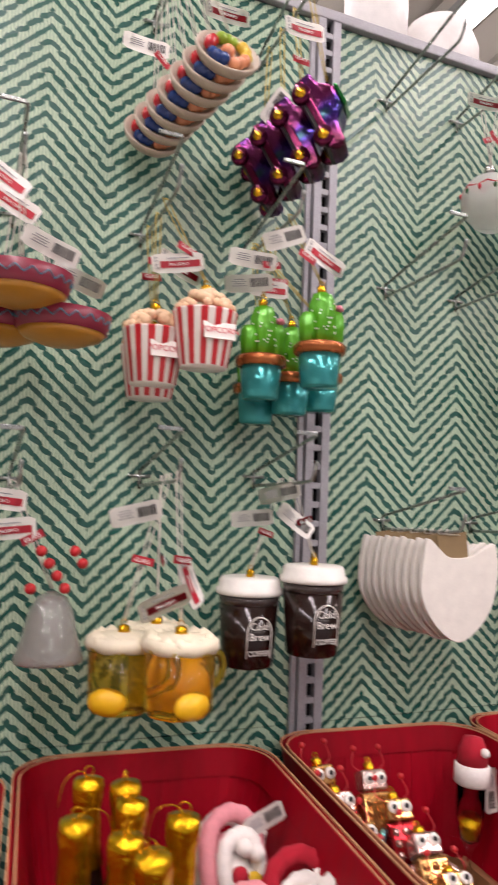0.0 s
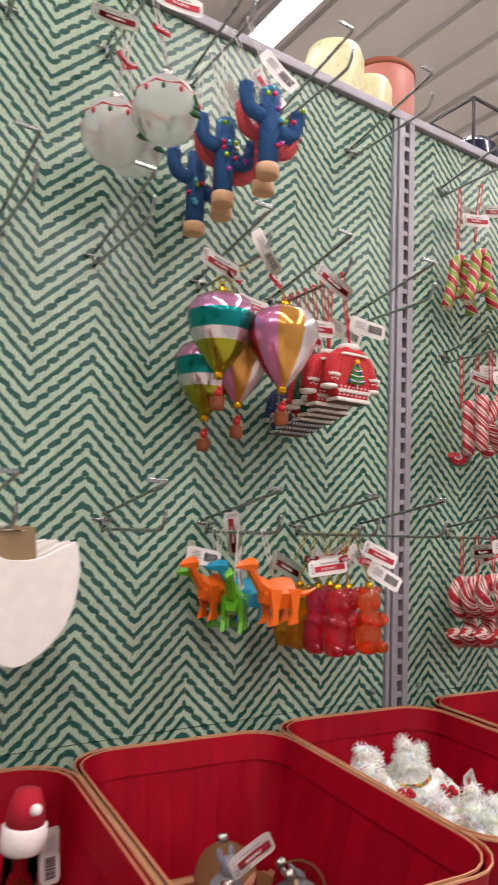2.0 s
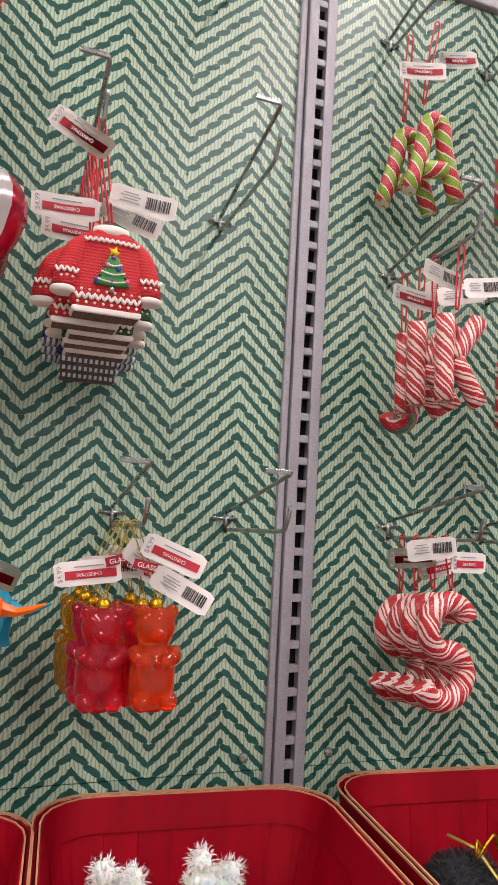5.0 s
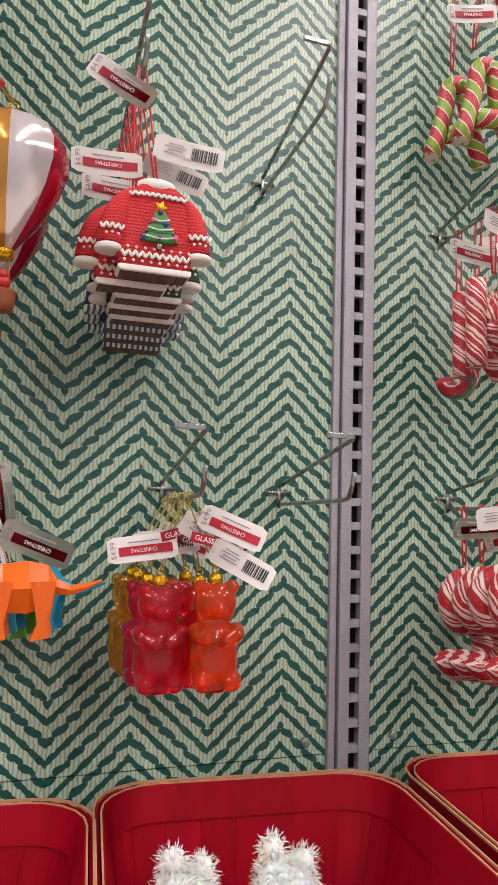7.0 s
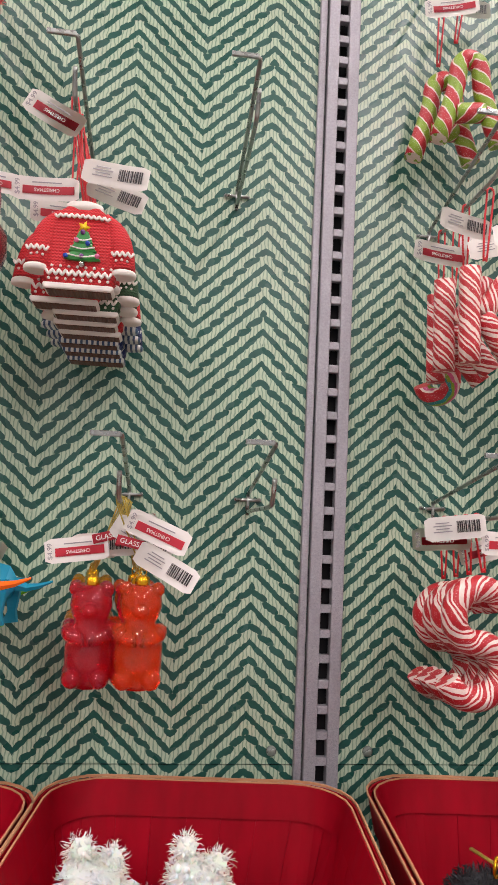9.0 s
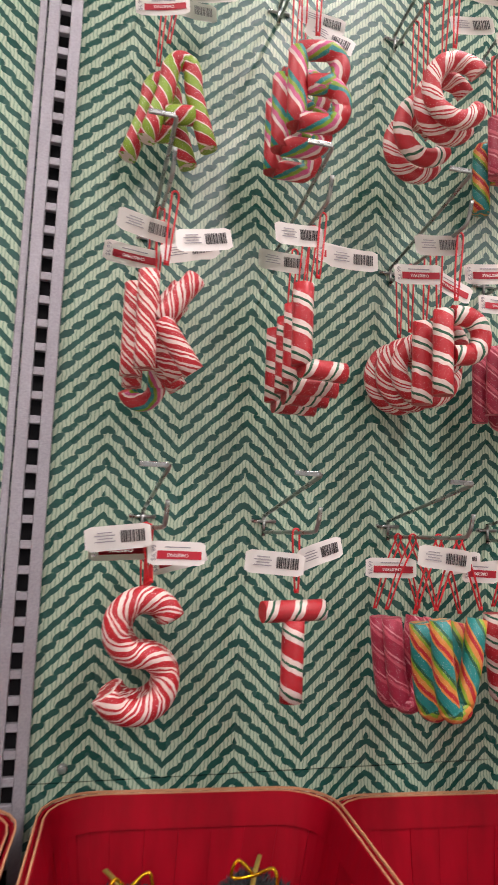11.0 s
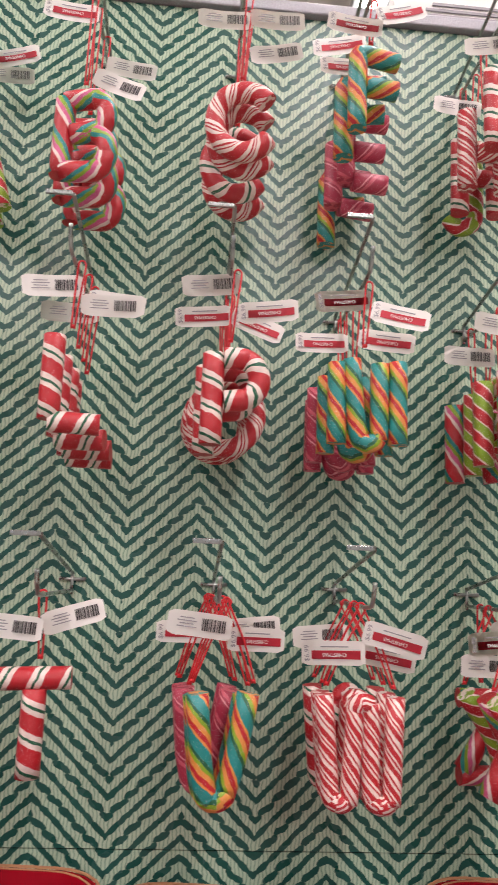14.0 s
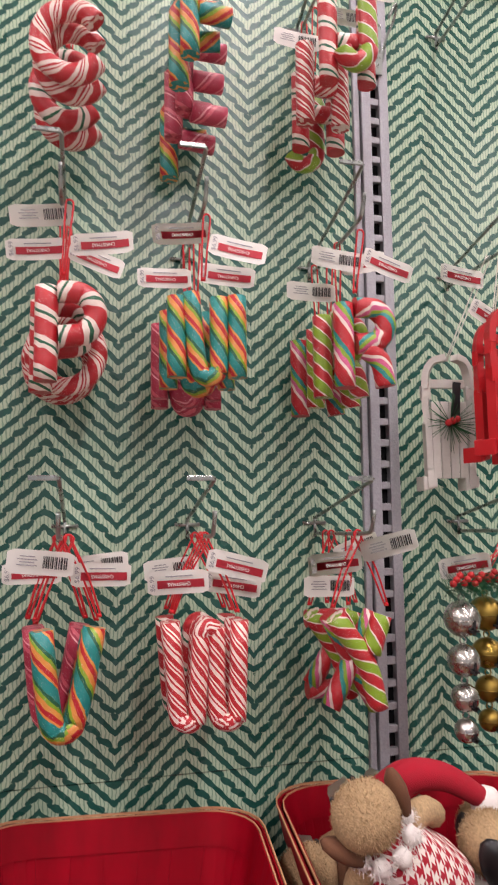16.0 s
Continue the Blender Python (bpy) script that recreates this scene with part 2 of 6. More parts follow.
def lathe(bm, prof, seg=20, m=Matrix(), lobes=0, lobe=0.0, squash=1.0):
    """Turns (radius, height) pairs round z; u runs round, v along the height."""
    uv = bm.loops.layers.uv.verify()
    rings = []
    for r, z in prof:
        ring = []
        for j in range(seg):
            a = 2 * math.pi * j / seg
            k = r * (1 + lobe * math.cos(lobes * a)) if lobes else r
            ring.append(bm.verts.new(m @ Vector((k * math.cos(a), k * math.sin(a) * squash, z))))
        rings.append(ring)
    for i in range(len(prof) - 1):
        for j in range(seg):
            a, b = rings[i], rings[i + 1]
            f = bm.faces.new((a[j], a[(j + 1) % seg], b[(j + 1) % seg], b[j]))
            f.smooth = True
            for lp, w in zip(f.loops, ((j / seg, i), (j / seg + 1 / seg, i), (j / seg + 1 / seg, i + 1), (j / seg, i + 1))):
                lp[uv].uv = (w[0], prof[int(w[1])][1])
    if prof[0][0] > 1e-5:
        bm.faces.new(rings[0][::-1])
    if prof[-1][0] > 1e-5:
        bm.faces.new(rings[-1])
    return bm


def slab(bm, pts, depth, m=Matrix(), bevel=0.0):
    """An outline in x and z, given depth along y."""
    vs = [bm.verts.new(m @ Vector((x, -depth / 2, z))) for x, z in pts]
    f = bm.faces.new(vs)
    ex = bmesh.ops.extrude_face_region(bm, geom=[f])
    new_v = [g for g in ex["geom"] if isinstance(g, bmesh.types.BMVert)]
    bmesh.ops.translate(bm, verts=new_v, vec=m.to_3x3() @ Vector((0, depth, 0)))
    if bevel:
        es = list({e for v in vs + new_v for e in v.link_edges})
        bmesh.ops.bevel(bm, geom=es, offset=bevel, segments=2, affect="EDGES", profile=0.6)
    return bm


def mesh_of(name, bm, mat):
    bmesh.ops.recalc_face_normals(bm, faces=bm.faces)
    me = bpy.data.meshes.new(name)
    bm.to_mesh(me)
    bm.free()
    me.materials.append(mat)
    return me


def part(name, bm, mat, parent, label=""):
    ob = new(name, bm if isinstance(bm, bpy.types.Mesh) else mesh_of(name, bm, mat))
    ob.parent = parent
    if label:
        tagged(ob, label)
    return ob


def thing(name, label, category, group="", kind=""):
    return tagged(new(name), label, category, group, kind)


def struct(name, bm, mat, label, category="wall"):
    return tagged(new(name, mesh_of(name, bm, mat)), label, category, "", "structure")


def words(text, size, mat, parent, m, name="lettering", label=""):
    c = bpy.data.curves.new("text", "FONT")
    c.body, c.size, c.align_x, c.align_y, c.extrude = text, size, "CENTER", "CENTER", 0.0001
    tmp = bpy.data.objects.new("text", c)
    scene.collection.objects.link(tmp)
    me = bpy.data.meshes.new_from_object(tmp.evaluated_get(bpy.context.evaluated_depsgraph_get()))
    bpy.data.objects.remove(tmp)
    me.transform(m)
    me.materials.clear()
    me.materials.append(mat)
    return part(name, me, mat, parent, label)


X90 = pose(0, 0, 0, 90)
U = (-0.77, 0.0, 0.77, 1.54)          # uprights
TOP, SEAM = 2.172, 1.203

# ---- structure ----
edges = (-1.54,) + U
for i in range(4):
    a, b = edges[i] + 0.012, edges[i + 1] - 0.012
    bm = bm_new()
    box(bm, b - a, 0.006, TOP - SEAM - 0.001, pose((a + b) / 2, 0.003, (TOP + SEAM) / 2))
    ob = struct("wall_panel_%d" % (i + 1), bm, M_BOARD, "pegboard panel printed with a green knit herringbone")
    bm = bm_new()
    box(bm, b - a, 0.006, SEAM - 0.96, pose((a + b) / 2, 0.0038, (SEAM - 0.0015 + 0.96) / 2))
    struct("wall_panel_lower_%d" % (i + 1), bm, M_BOARD, "lower pegboard panel with green herringbone print")
bm = bm_new()
box(bm, 3.4, 0.02, 1.24, pose(0, 0.018, 1.58))
struct("wall_backing", bm, M_SEAM, "dark backing board behind the pegboard")
bm = bm_new()
box(bm, 3.4, 0.03, 0.016, pose(0, 0.006, TOP + 0.009), 0.002)
struct("trim_top", bm, M_STEEL, "grey steel rail along the board's top", "trim")
bm = bm_new()
box(bm, 3.4, 0.42, 0.02, pose(0, 0.235, TOP + 0.012), 0.002)
struct("top_deck", bm, M_SHELF, "grey top shelf of the gondola", "shelf")
bm = bm_new()
box(bm, 3.4, 0.46, 0.03, pose(0, -0.225, 1.040 - 0.015), 0.003)
box(bm, 3.4, 0.012, 0.05, pose(0, -0.461, 1.02), 0.002)
struct("display_shelf", bm, M_SHELF, "grey steel shelf below the pegboard", "shelf")
bm = bm_new()
box(bm, 3.4, 0.5, 0.16, pose(0, -0.21, 0.08), 0.003)
box(bm, 3.4, 0.03, 0.96, pose(0, 0.02, 0.48))
struct("gondola_base", bm, M_SHELF, "grey steel base of the shelving", "shelf")
bm = bm_new()
box(bm, 24, 24, 0.1, pose(0, 0, -0.05))
struct("floor", bm, M_FLOOR, "pale vinyl shop floor", "floor")
bm = bm_new()
box(bm, 24, 24, 0.1, pose(0, 0, 4.45))
for k in range(-30, 31):
    box(bm, 0.14, 24, 0.05, pose(k * 0.32 + 1.2, 0, 4.385))
struct("ceiling", bm, M_CEIL, "white corrugated steel roof deck", "ceiling")
for n, (x, y, sx, sy) in {"wall_north": (0, 12, 24, 0.2), "wall_south": (0, -12, 24, 0.2), "wall_east": (12, 0, 0.2, 24), "wall_west": (-12, 0, 0.2, 24)}.items():
    bm = bm_new()
    box(bm, sx, sy, 4.5, pose(x, y, 2.2))
    struct(n, bm, M_WALLP, "plain white store wall")
bm = bm_new()
box(bm, 3.6, 0.5, 2.2, pose(0, -2.9, 1.1), 0.004)
struct("opposite_shelving", bm, M_SHELF, "plain shelving across the aisle", "shelf")

# ceiling beams and strip lights
for y in (2.9, 5.6):
    bm = bm_new()
    box(bm, 20, 0.10, 0.02, pose(0, y, 4.30))
    box(bm, 20, 0.02, 0.22, pose(0, y, 4.19))
    box(bm, 20, 0.10, 0.02, pose(0, y, 4.08))
    tagged(new("ceiling_beam", mesh_of("ceiling_beam", bm, M_CEIL)), "white steel roof beam", "beam", "", "structure")
M_TUBE = Mat("lit_tube", (1, 1, 1, 1), 0.5)
M_TUBE.set("Emission Color", (1.0, 0.97, 0.93, 1)), M_TUBE.set("Emission Strength", 6.0)
M_TUBE = M_TUBE.m
strip = None
for x in (-4.1, -1.55, 1.05, 3.65):
    for y0 in (-5.6, -1.9, 1.9, 5.6):
        if strip is None:
            strip = thing("strip_fixture", "long lit white fluorescent strip fixture under the roof deck", "ceiling light", "rows of strip lights")
            bm = bm_new()
            box(bm, 0.17, 3.6, 0.05, pose(0, 0, 0.06), 0.006)
            box(bm, 0.02, 0.02, 0.32, pose(0, 1.4, 0.21))
            box(bm, 0.02, 0.02, 0.32, pose(0, -1.4, 0.21))
            part("housing", bm, M_SHELF, strip)
            bm = bm_new()
            box(bm, 0.13, 3.5, 0.03, pose(0, 0, 0.025), 0.008)
            part("diffuser", bm, M_TUBE, strip, "glowing white diffuser")
            strip.matrix_basis = pose(x, y0, 4.0)
        else:
            copy_thing(strip, pose(x, y0, 4.0))
        if abs(x) < 4 or y0 < 0:
            strip_lamp(x, y0, 3.99, 3.5)

# uprights with their row of slots
up = thing("slotted_upright", "grey hammered steel upright with a row of slots", "shelf upright", "uprights")
H0, H1 = 0.97, TOP
for px, py, wx, wy in ((-0.0118, -0.004, 0.0125, 0.012), (0.0118, -0.004, 0.0125, 0.012), (-0.0235, -0.002, 0.008, 0.008)):
    bm = bm_new()
    box(bm, wx, wy, H1 - H0, pose(px, py, (H0 + H1) / 2), 0.0012)
    part("side_rail", bm, M_STEEL, up)
# sheet behind the slots, coloured as dark as the shaded hollow
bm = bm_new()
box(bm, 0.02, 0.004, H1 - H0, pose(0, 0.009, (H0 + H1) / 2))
part("shaded_channel", bm, M_SLOT, up)
bm = bm_new()
box(bm, 0.0112, 0.008, 0.0085, pose(0, -0.0045, 0), 0.0008)
rung = mesh_of("rung", bm, M_STEEL)
k = 0
while H0 + 0.01 + k * 0.0254 < H1:
    o = part("rung", rung, M_STEEL, up)
    o.location = (0, 0, H0 + 0.01 + k * 0.0254)
    k += 1
up.location = (U[0], 0, 0)
for x in U[1:]:
    copy_thing(up, pose(x, 0, 0))
plain_button = varied("clear_button_plastic", rgb("a8b4aa"), 0.25, 0.0, 60, 0.1, 0.05, Transmission_Weight=0.5)
screw = thing("panel_button", "small clear plastic panel button", "fastener", "panel buttons")
part("cap", lathe(bm_new(), [(0.0055, 0), (0.005, 0.002), (0.003, 0.0035), (0.0, 0.004)], 14, pose(0, 0, 0, 90)), plain_button, screw)
screw.location = (-0.05, -0.0001, 1.2165)
for x in (0.051,):
    copy_thing(screw, pose(x, -0.0001, 1.2165))


# ---- peg hooks ----
hook = thing("peg_hook", "zinc double wire peg hook on the pegboard", "peg hook", "peg hooks")
bm = bm_new()
tube(bm, [(-0.0125, -0.003, 0.0), (0.0125, -0.003, 0.0)], 0.0019, 8)
tube(bm, [(-0.0125, 0.004, 0.002), (-0.0125, -0.003, 0.0)], 0.0019, 8)
tube(bm, [(0.0125, 0.004, 0.002), (0.0125, -0.003, 0.0)], 0.0019, 8)
tube(bm, [(0, -0.003, 0.008), (0, -0.003, -0.016)], 0.0019, 8)
part("clip", bm, M_CHROME, hook)
bm = bm_new()
tube(bm, smooth_path([(0, -0.003, -0.012), (0, -0.08, -0.010), (0, -0.155, -0.008), (0, -0.170, -0.002), (0, -0.177, 0.014)], 5), 0.0021, 8)
part("lower_rod", bm, M_CHROME, hook)
bm = bm_new()
tube(bm, [(0, -0.003, 0.006), (0, -0.10, 0.026), (0, -0.172, 0.041), (0, -0.1745, 0.0425), (-0.003, -0.176, 0.043), (-0.024, -0.176, 0.043)], 0.0021, 8)
part("upper_rod", bm, M_CHROME, hook)
bm = bm_new()
box(bm, 0.024, 0.003, 0.0045, pose(-0.013, -0.1765, 0.043), 0.0008)
part("end_bar", bm, M_CHROME, hook, "flat bright end bar")

R1, R2, R3 = 2.08, 1.775, 1.47
HOOKS = [(-1.174, 1.81), (-1.023, 1.813), (-1.02, 2.094), (-0.859, 1.521), (-1.009, 1.515), (-1.159, 1.505), (-0.885, 1.815), (-0.874, 2.085),
         (-0.67, R1), (-0.543, R1), (-0.425, R1), (-0.272, R1), (-0.121, R1),
         (-0.665, 1.8), (-0.541, 1.8), (-0.391, 1.8), (-0.266, 1.8), (-0.113, 1.8),
         (-0.661, R3), (-0.509, R3), (-0.362, R3), (-0.209, R3), (-0.086, R3),
         (0.097, R1), (0.245, R1), (0.398, R1), (0.527, R1), (0.672, R1),
         (0.106, R2), (0.252, R2), (0.398, R2), (0.527, R2), (0.681, R2),
         (0.116, R3), (0.250, R3), (0.401, R3), (0.533, R3), (0.682, R3),
         (0.862, R1 + 0.02), (0.864, R2), (0.866, R3)]
for i, (x, z) in enumerate(HOOKS):
    if i == 0:
        hook.location = (x, 0, z)
    else:
        copy_thing(hook, pose(x, 0, z))


# ---- baskets ----
def rrect(w, d, r, n=5):
    pts = []
    for cx, cy, a0 in ((w / 2 - r, d / 2 - r, 0), (-w / 2 + r, d / 2 - r, 90), (-w / 2 + r, -d / 2 + r, 180), (w / 2 - r, -d / 2 + r, 270)):
        for k in range(n + 1):
            a = radians(a0 + 90 * k / n)
            pts.append((cx + r * math.cos(a), cy + r * math.sin(a)))
    return pts


def ring_wall(bm, w0, d0, z0, w1, d1, z1, r0, r1, thick):
    """A tapering band with a rounded-rectangle plan and its own thickness."""
    loops = [[bm.verts.new((x, y, z)) for x, y in rrect(w, d, r)] for w, d, z, r in
             ((w0, d0, z0, r0), (w1, d1, z1, r1), (w1 - 2 * thick, d1 - 2 * thick, z1, r1 - thick), (w0 - 2 * thick, d0 - 2 * thick, z0, r0 - thick))]
    n = len(loops[0])
    for i in range(4):
        a, b = loops[i], loops[(i + 1) % 4]
        for j in range(n):
            f = bm.faces.new((a[j], a[(j + 1) % n], b[(j + 1) % n], b[j]))
            f.smooth = i in (0, 2)
    for lp in loops:
        for j in range(n):
            e = bm.edges.get((lp[j], lp[(j + 1) % n]))
            if e:
                e.smooth = False
    return bm


BW, BD, BH, TAPER = 0.283, 0.40, 0.155, 0.035
basket = thing("produce_basket", "red-stained wooden veneer basket with bare wood lip", "basket", "row of red baskets on the shelf")
w0, d0 = BW - 2 * TAPER, BD - 2 * TAPER
part("wall", ring_wall(bm_new(), w0, d0, 0.002, BW - 0.006, BD - 0.006, BH - 0.004, 0.03, 0.05, 0.0016), M_VENEER, basket)
kk = lambda z: (BW - 0.006 - 2 * TAPER * (1 - z / BH), BD - 0.006 - 2 * TAPER * (1 - z / BH))
for nm, za, zb, off in (("outer_band", BH - 0.034, BH - 0.002, 0.006), ("lower_band", 0.004, 0.028, 0.006)):
    a, b = kk(za), kk(zb)
    part(nm, ring_wall(bm_new(), a[0] + off, a[1] + off, za, b[0] + off, b[1] + off, zb, 0.04, 0.053, 0.0022), M_VENEER, basket)
a, b = kk(BH - 0.030), kk(BH - 0.001)
a, b = (a[0] - 0.004, a[1] - 0.004), (b[0] - 0.002, b[1] - 0.002)
part("inner_band", ring_wall(bm_new(), a[0] - 0.0045, a[1] - 0.0045, BH - 0.030, b[0] - 0.0045, b[1] - 0.0045, BH - 0.001, 0.045, 0.049, 0.0018), M_VENEER, basket)
for off, dz in ((0.007, 0.0), (-0.005, -0.0006)):
    part("lip", ring_wall(bm_new(), BW + off - 0.006, BD + off - 0.006, BH - 0.0015 + dz, BW + off - 0.006, BD + off - 0.006, BH + 0.0006 + dz, 0.052, 0.052, 0.0015), M_LIP, basket, "bare wood edge strip")
bm = bm_new()
f = bm.faces.new([bm.verts.new((x, y, 0.004)) for x, y in rrect(w0 - 0.004, d0 - 0.004, 0.028)])
bmesh.ops.solidify(bm, geom=[f], thickness=0.004)
part("bottom", bm, M_CARDB, basket, "brown wooden bottom")
part("bottom_rim", ring_wall(bm_new(), w0 - 0.006, d0 - 0.006, 0.004, w0 + 0.002, d0 + 0.002, 0.018, 0.028, 0.03, 0.0016), M_LIP, basket)
# veneer slats inside, each its own strip
def along(loop_pts, n):
    """n + 1 points evenly spaced along a closed outline."""
    P = [Vector((x, y)) for x, y in loop_pts] + [Vector(loop_pts[0])]
    L = [0.0]
    for i in range(1, len(P)):
        L.append(L[-1] + (P[i] - P[i - 1]).length)
    out = []
    for k in range(n + 1):
        d = L[-1] * k / n
        i = max(j for j in range(len(L)) if L[j] <= d + 1e-9)
        i = min(i, len(P) - 2)
        out.append(P[i].lerp(P[i + 1], (d - L[i]) / max(1e-9, L[i + 1] - L[i])))
    return out


NS = 36
za, zb = 0.012, BH - 0.012
low = along(rrect(kk(za)[0] - 0.006, kk(za)[1] - 0.006, 0.032, 6), NS * 3)
high = along(rrect(kk(zb)[0] - 0.006, kk(zb)[1] - 0.006, 0.046, 6), NS * 3)
for i in range(NS):
    bm = bm_new()
    inset = 0.0002 * (i % 3)
    cols = []
    for k in range(4):
        e = 0.008 if k == 0 else (-0.008 if k == 3 else 0.0)
        j = i * 3 + k
        pa, pb = low[j].lerp(low[min(j + 1, NS * 3)] if e > 0 else low[j - 1], abs(e) * 2), high[j].lerp(high[min(j + 1, NS * 3)] if e > 0 else high[j - 1], abs(e) * 2)
        cols.append((bm.verts.new((pa.x * (1 - inset * 6), pa.y * (1 - inset * 6), za)), bm.verts.new((pb.x * (1 - inset * 6), pb.y * (1 - inset * 6), zb))))
    for k in range(3):
        bm.faces.new((cols[k][0], cols[k + 1][0], cols[k + 1][1], cols[k][1]))
    for v in list(bm.verts):
        v.co.x, v.co.y = v.co.x * 0.994, v.co.y * 0.996
    ex = bmesh.ops.extrude_face_region(bm, geom=list(bm.faces))
    for v in ex["geom"]:
        if isinstance(v, bmesh.types.BMVert):
            v.co.x, v.co.y = v.co.x * 1.005, v.co.y * 1.004
    part("slat", bm, M_VENEER, basket)
SHELF_Z = 1.042
BASK = [(-1.012 + 0.2905 * k + {1: 0.012, 2: 0.008, 4: 0.008, 6: 0.010, 7: 0.010}.get(k, 0.0), -0.232, -0.014 if k == 5 else (-0.006 if k == 6 else 0.005)) for k in range(-1, 8)]
for i, (x, y, dz) in enumerate(BASK):
    m = pose(x, y, SHELF_Z + dz, 0, 0, -5.0)
    if i == 0:
        basket.matrix_basis = m
    else:
        copy_thing(basket, m)


# ---- hang tags ----
def make_tag(kind):
    t = thing("price_tag", "", "")
    bm = bm_new()
    L, Wd = 0.05, 0.0175
    n = 10
    outline = []
    top, bot = [], []
    for k in range(n + 1):
        x = L * k / n
        z = 0.0018 * math.sin(x / L * 3.4)
        top.append(bm.verts.new((x, z, Wd / 2 - (0.002 if k in (0, n) else 0))))
        bot.append(bm.verts.new((x, z, -Wd / 2 + (0.002 if k in (0, n) else 0))))
    for k in range(n):
        bm.faces.new((bot[k], bot[k + 1], top[k + 1], top[k]))
    bmesh.ops.solidify(bm, geom=list(bm.faces), thickness=0.0004)
    return t, bm, L, Wd


def curved_strip(bm, x0, x1, z0, z1, off=-0.0007, L=0.05, n=8):
    a = []
    for k in range(n + 1):
        x = x0 + (x1 - x0) * k / n
        y = 0.0018 * math.sin(x / L * 3.4) + off
        a.append((bm.verts.new((x, y, z0)), bm.verts.new((x, y, z1))))
    for k in range(n):
        bm.faces.new((a[k][0], a[k + 1][0], a[k + 1][1], a[k][1]))
    bmesh.ops.solidify(bm, geom=list(bm.faces), thickness=0.0001)
    return bm


def tag_meshes():
    """Card, front print and back print of a swing ticket, as shared meshes."""
    t, bm, L, Wd = make_tag("front")
    bpy.data.objects.remove(t)
    card = mesh_of("card", bm, M_PAPER)
    band = mesh_of("band", curved_strip(bm_new(), 0.008, 0.0465, -0.0042, 0.0018), M_TAGRED)
    bm = bm_new()
    rr = random.Random(3)
    x = 0.027
    while x < 0.0455:
        wd = rr.choice((0.0004, 0.0007, 0.0011))
        box(bm, wd, 0.0002, 0.0085, pose(x, 0.0018 * math.sin(x / 0.05 * 3.4) - 0.0008, 0.0005))
        x += wd + rr.choice((0.0005, 0.0008))
    bars = mesh_of("barcode", bm, M_INK)
    bm = bm_new()
    for i in range(4):
        box(bm, 0.011 + 0.004 * (i % 2), 0.0002, 0.0007, pose(0.015, 0.0018 * math.sin(0.015 / 0.05 * 3.4) - 0.0009, 0.004 - i * 0.0021))
    small = mesh_of("small_print", bm, M_GREY)
    bm = bm_new()
    box(bm, 0.022, 0.0002, 0.0008, pose(0.026, 0.0018 * math.sin(0.026 / 0.05 * 3.4) - 0.0009, 0.0045))
    line = mesh_of("small_print_line", bm, M_GREY)
    return card, band, bars, small, line


CARD, BAND, BARS, SMALL, LINE = tag_meshes()
TMP = new("tmp")
WORD = words("CHRISTMAS", 0.0036, M_PAPER, TMP, pose(0.026, -0.0004, -0.0012, 90, 0, 0) @ pose(0, 0, 0, 0, 0, 180)).data
PRICES = {p: words(p, 0.0052, M_GREY, TMP, pose(0.0045, -0.0012, 0, 90, 0, 0) @ pose(0, 0, 0, 0, 0, 90)).data for p in ("$6.99", "$4.99", "$9.99")}
GLASSW = words("GLASS", 0.0058, M_PAPER, TMP, pose(0.011, -0.0022, 0, 90, 0, 0)).data
for o in list(TMP.children):
    bpy.data.objects.remove(o)
bpy.data.objects.remove(TMP)
GLASSC = mesh_of("glass_label", curved_strip(bm_new(), 0.0, 0.023, -0.004, 0.004, 0.0, 0.05, 4), M_TAGRED)


def add_tag(parent, m, front=True, price="$6.99"):
    c = part("price_tag", CARD, M_PAPER, parent, "white swing ticket with a red band" if front else "white swing ticket with a barcode")
    c.matrix_basis = m @ Matrix.Diagonal((1.12, 1.12, 1.2, 1))
    if front:
        for nm, me in (("band", BAND), ("word", WORD), ("price", PRICES[price]), ("small_print", LINE)):
            o = part(nm, me, M_PAPER, c)
            if nm == "word":
                o.location = (0, 0.0006, 0)
    else:
        for nm, me in (("barcode", BARS), ("small_print", SMALL)):
            part(nm, me, M_PAPER, c)


def add_glass(parent, m):
    c = part("glass_label", GLASSC, M_TAGRED, parent, "small red label reading GLASS")
    c.matrix_basis = m
    part("word", GLASSW, M_PAPER, c)


def loop(parent, top, hook_dz, mat, rad=0.0008, spread=0.004, knot=True):
    """A hanging loop from the thing's top (local x, z) up over the hook's rod, hook_dz above it."""
    x, z = top
    h = hook_dz
    pts = [(x - 0.0015, 0, z), (x * 0.55 - spread * 0.5, 0.001, z + h * 0.5), (-0.0034, 0, z + h - 0.004), (-0.0026, 0, z + h + 0.0018), (0, 0, z + h + 0.0032),
           (0.0026, 0, z + h + 0.0018), (0.0034, 0, z + h - 0.004), (x * 0.55 + spread * 0.5, -0.001, z + h * 0.5), (x + 0.0015, 0, z)]
    bm = bm_new()
    tube(bm, smooth_path(pts, 3), rad, 5)
    if knot:
        ball(bm, rad * 2.2, pose(x, 0, z + 0.002), 1)
    part("hanging_loop", bm, mat, parent)


def rod_z(y):
    """Height of a hook's lower rod over its base."""
    return -0.012 + (-y / 0.155) * 0.004


# ---- candy letters ----
def arc(cx, cz, rx, rz, a0, a1, n=9):
    return [(cx + rx * math.cos(radians(a0 + (a1 - a0) * k / n)), cz + rz * math.sin(radians(a0 + (a1 - a0) * k / n))) for k in range(n + 1)]


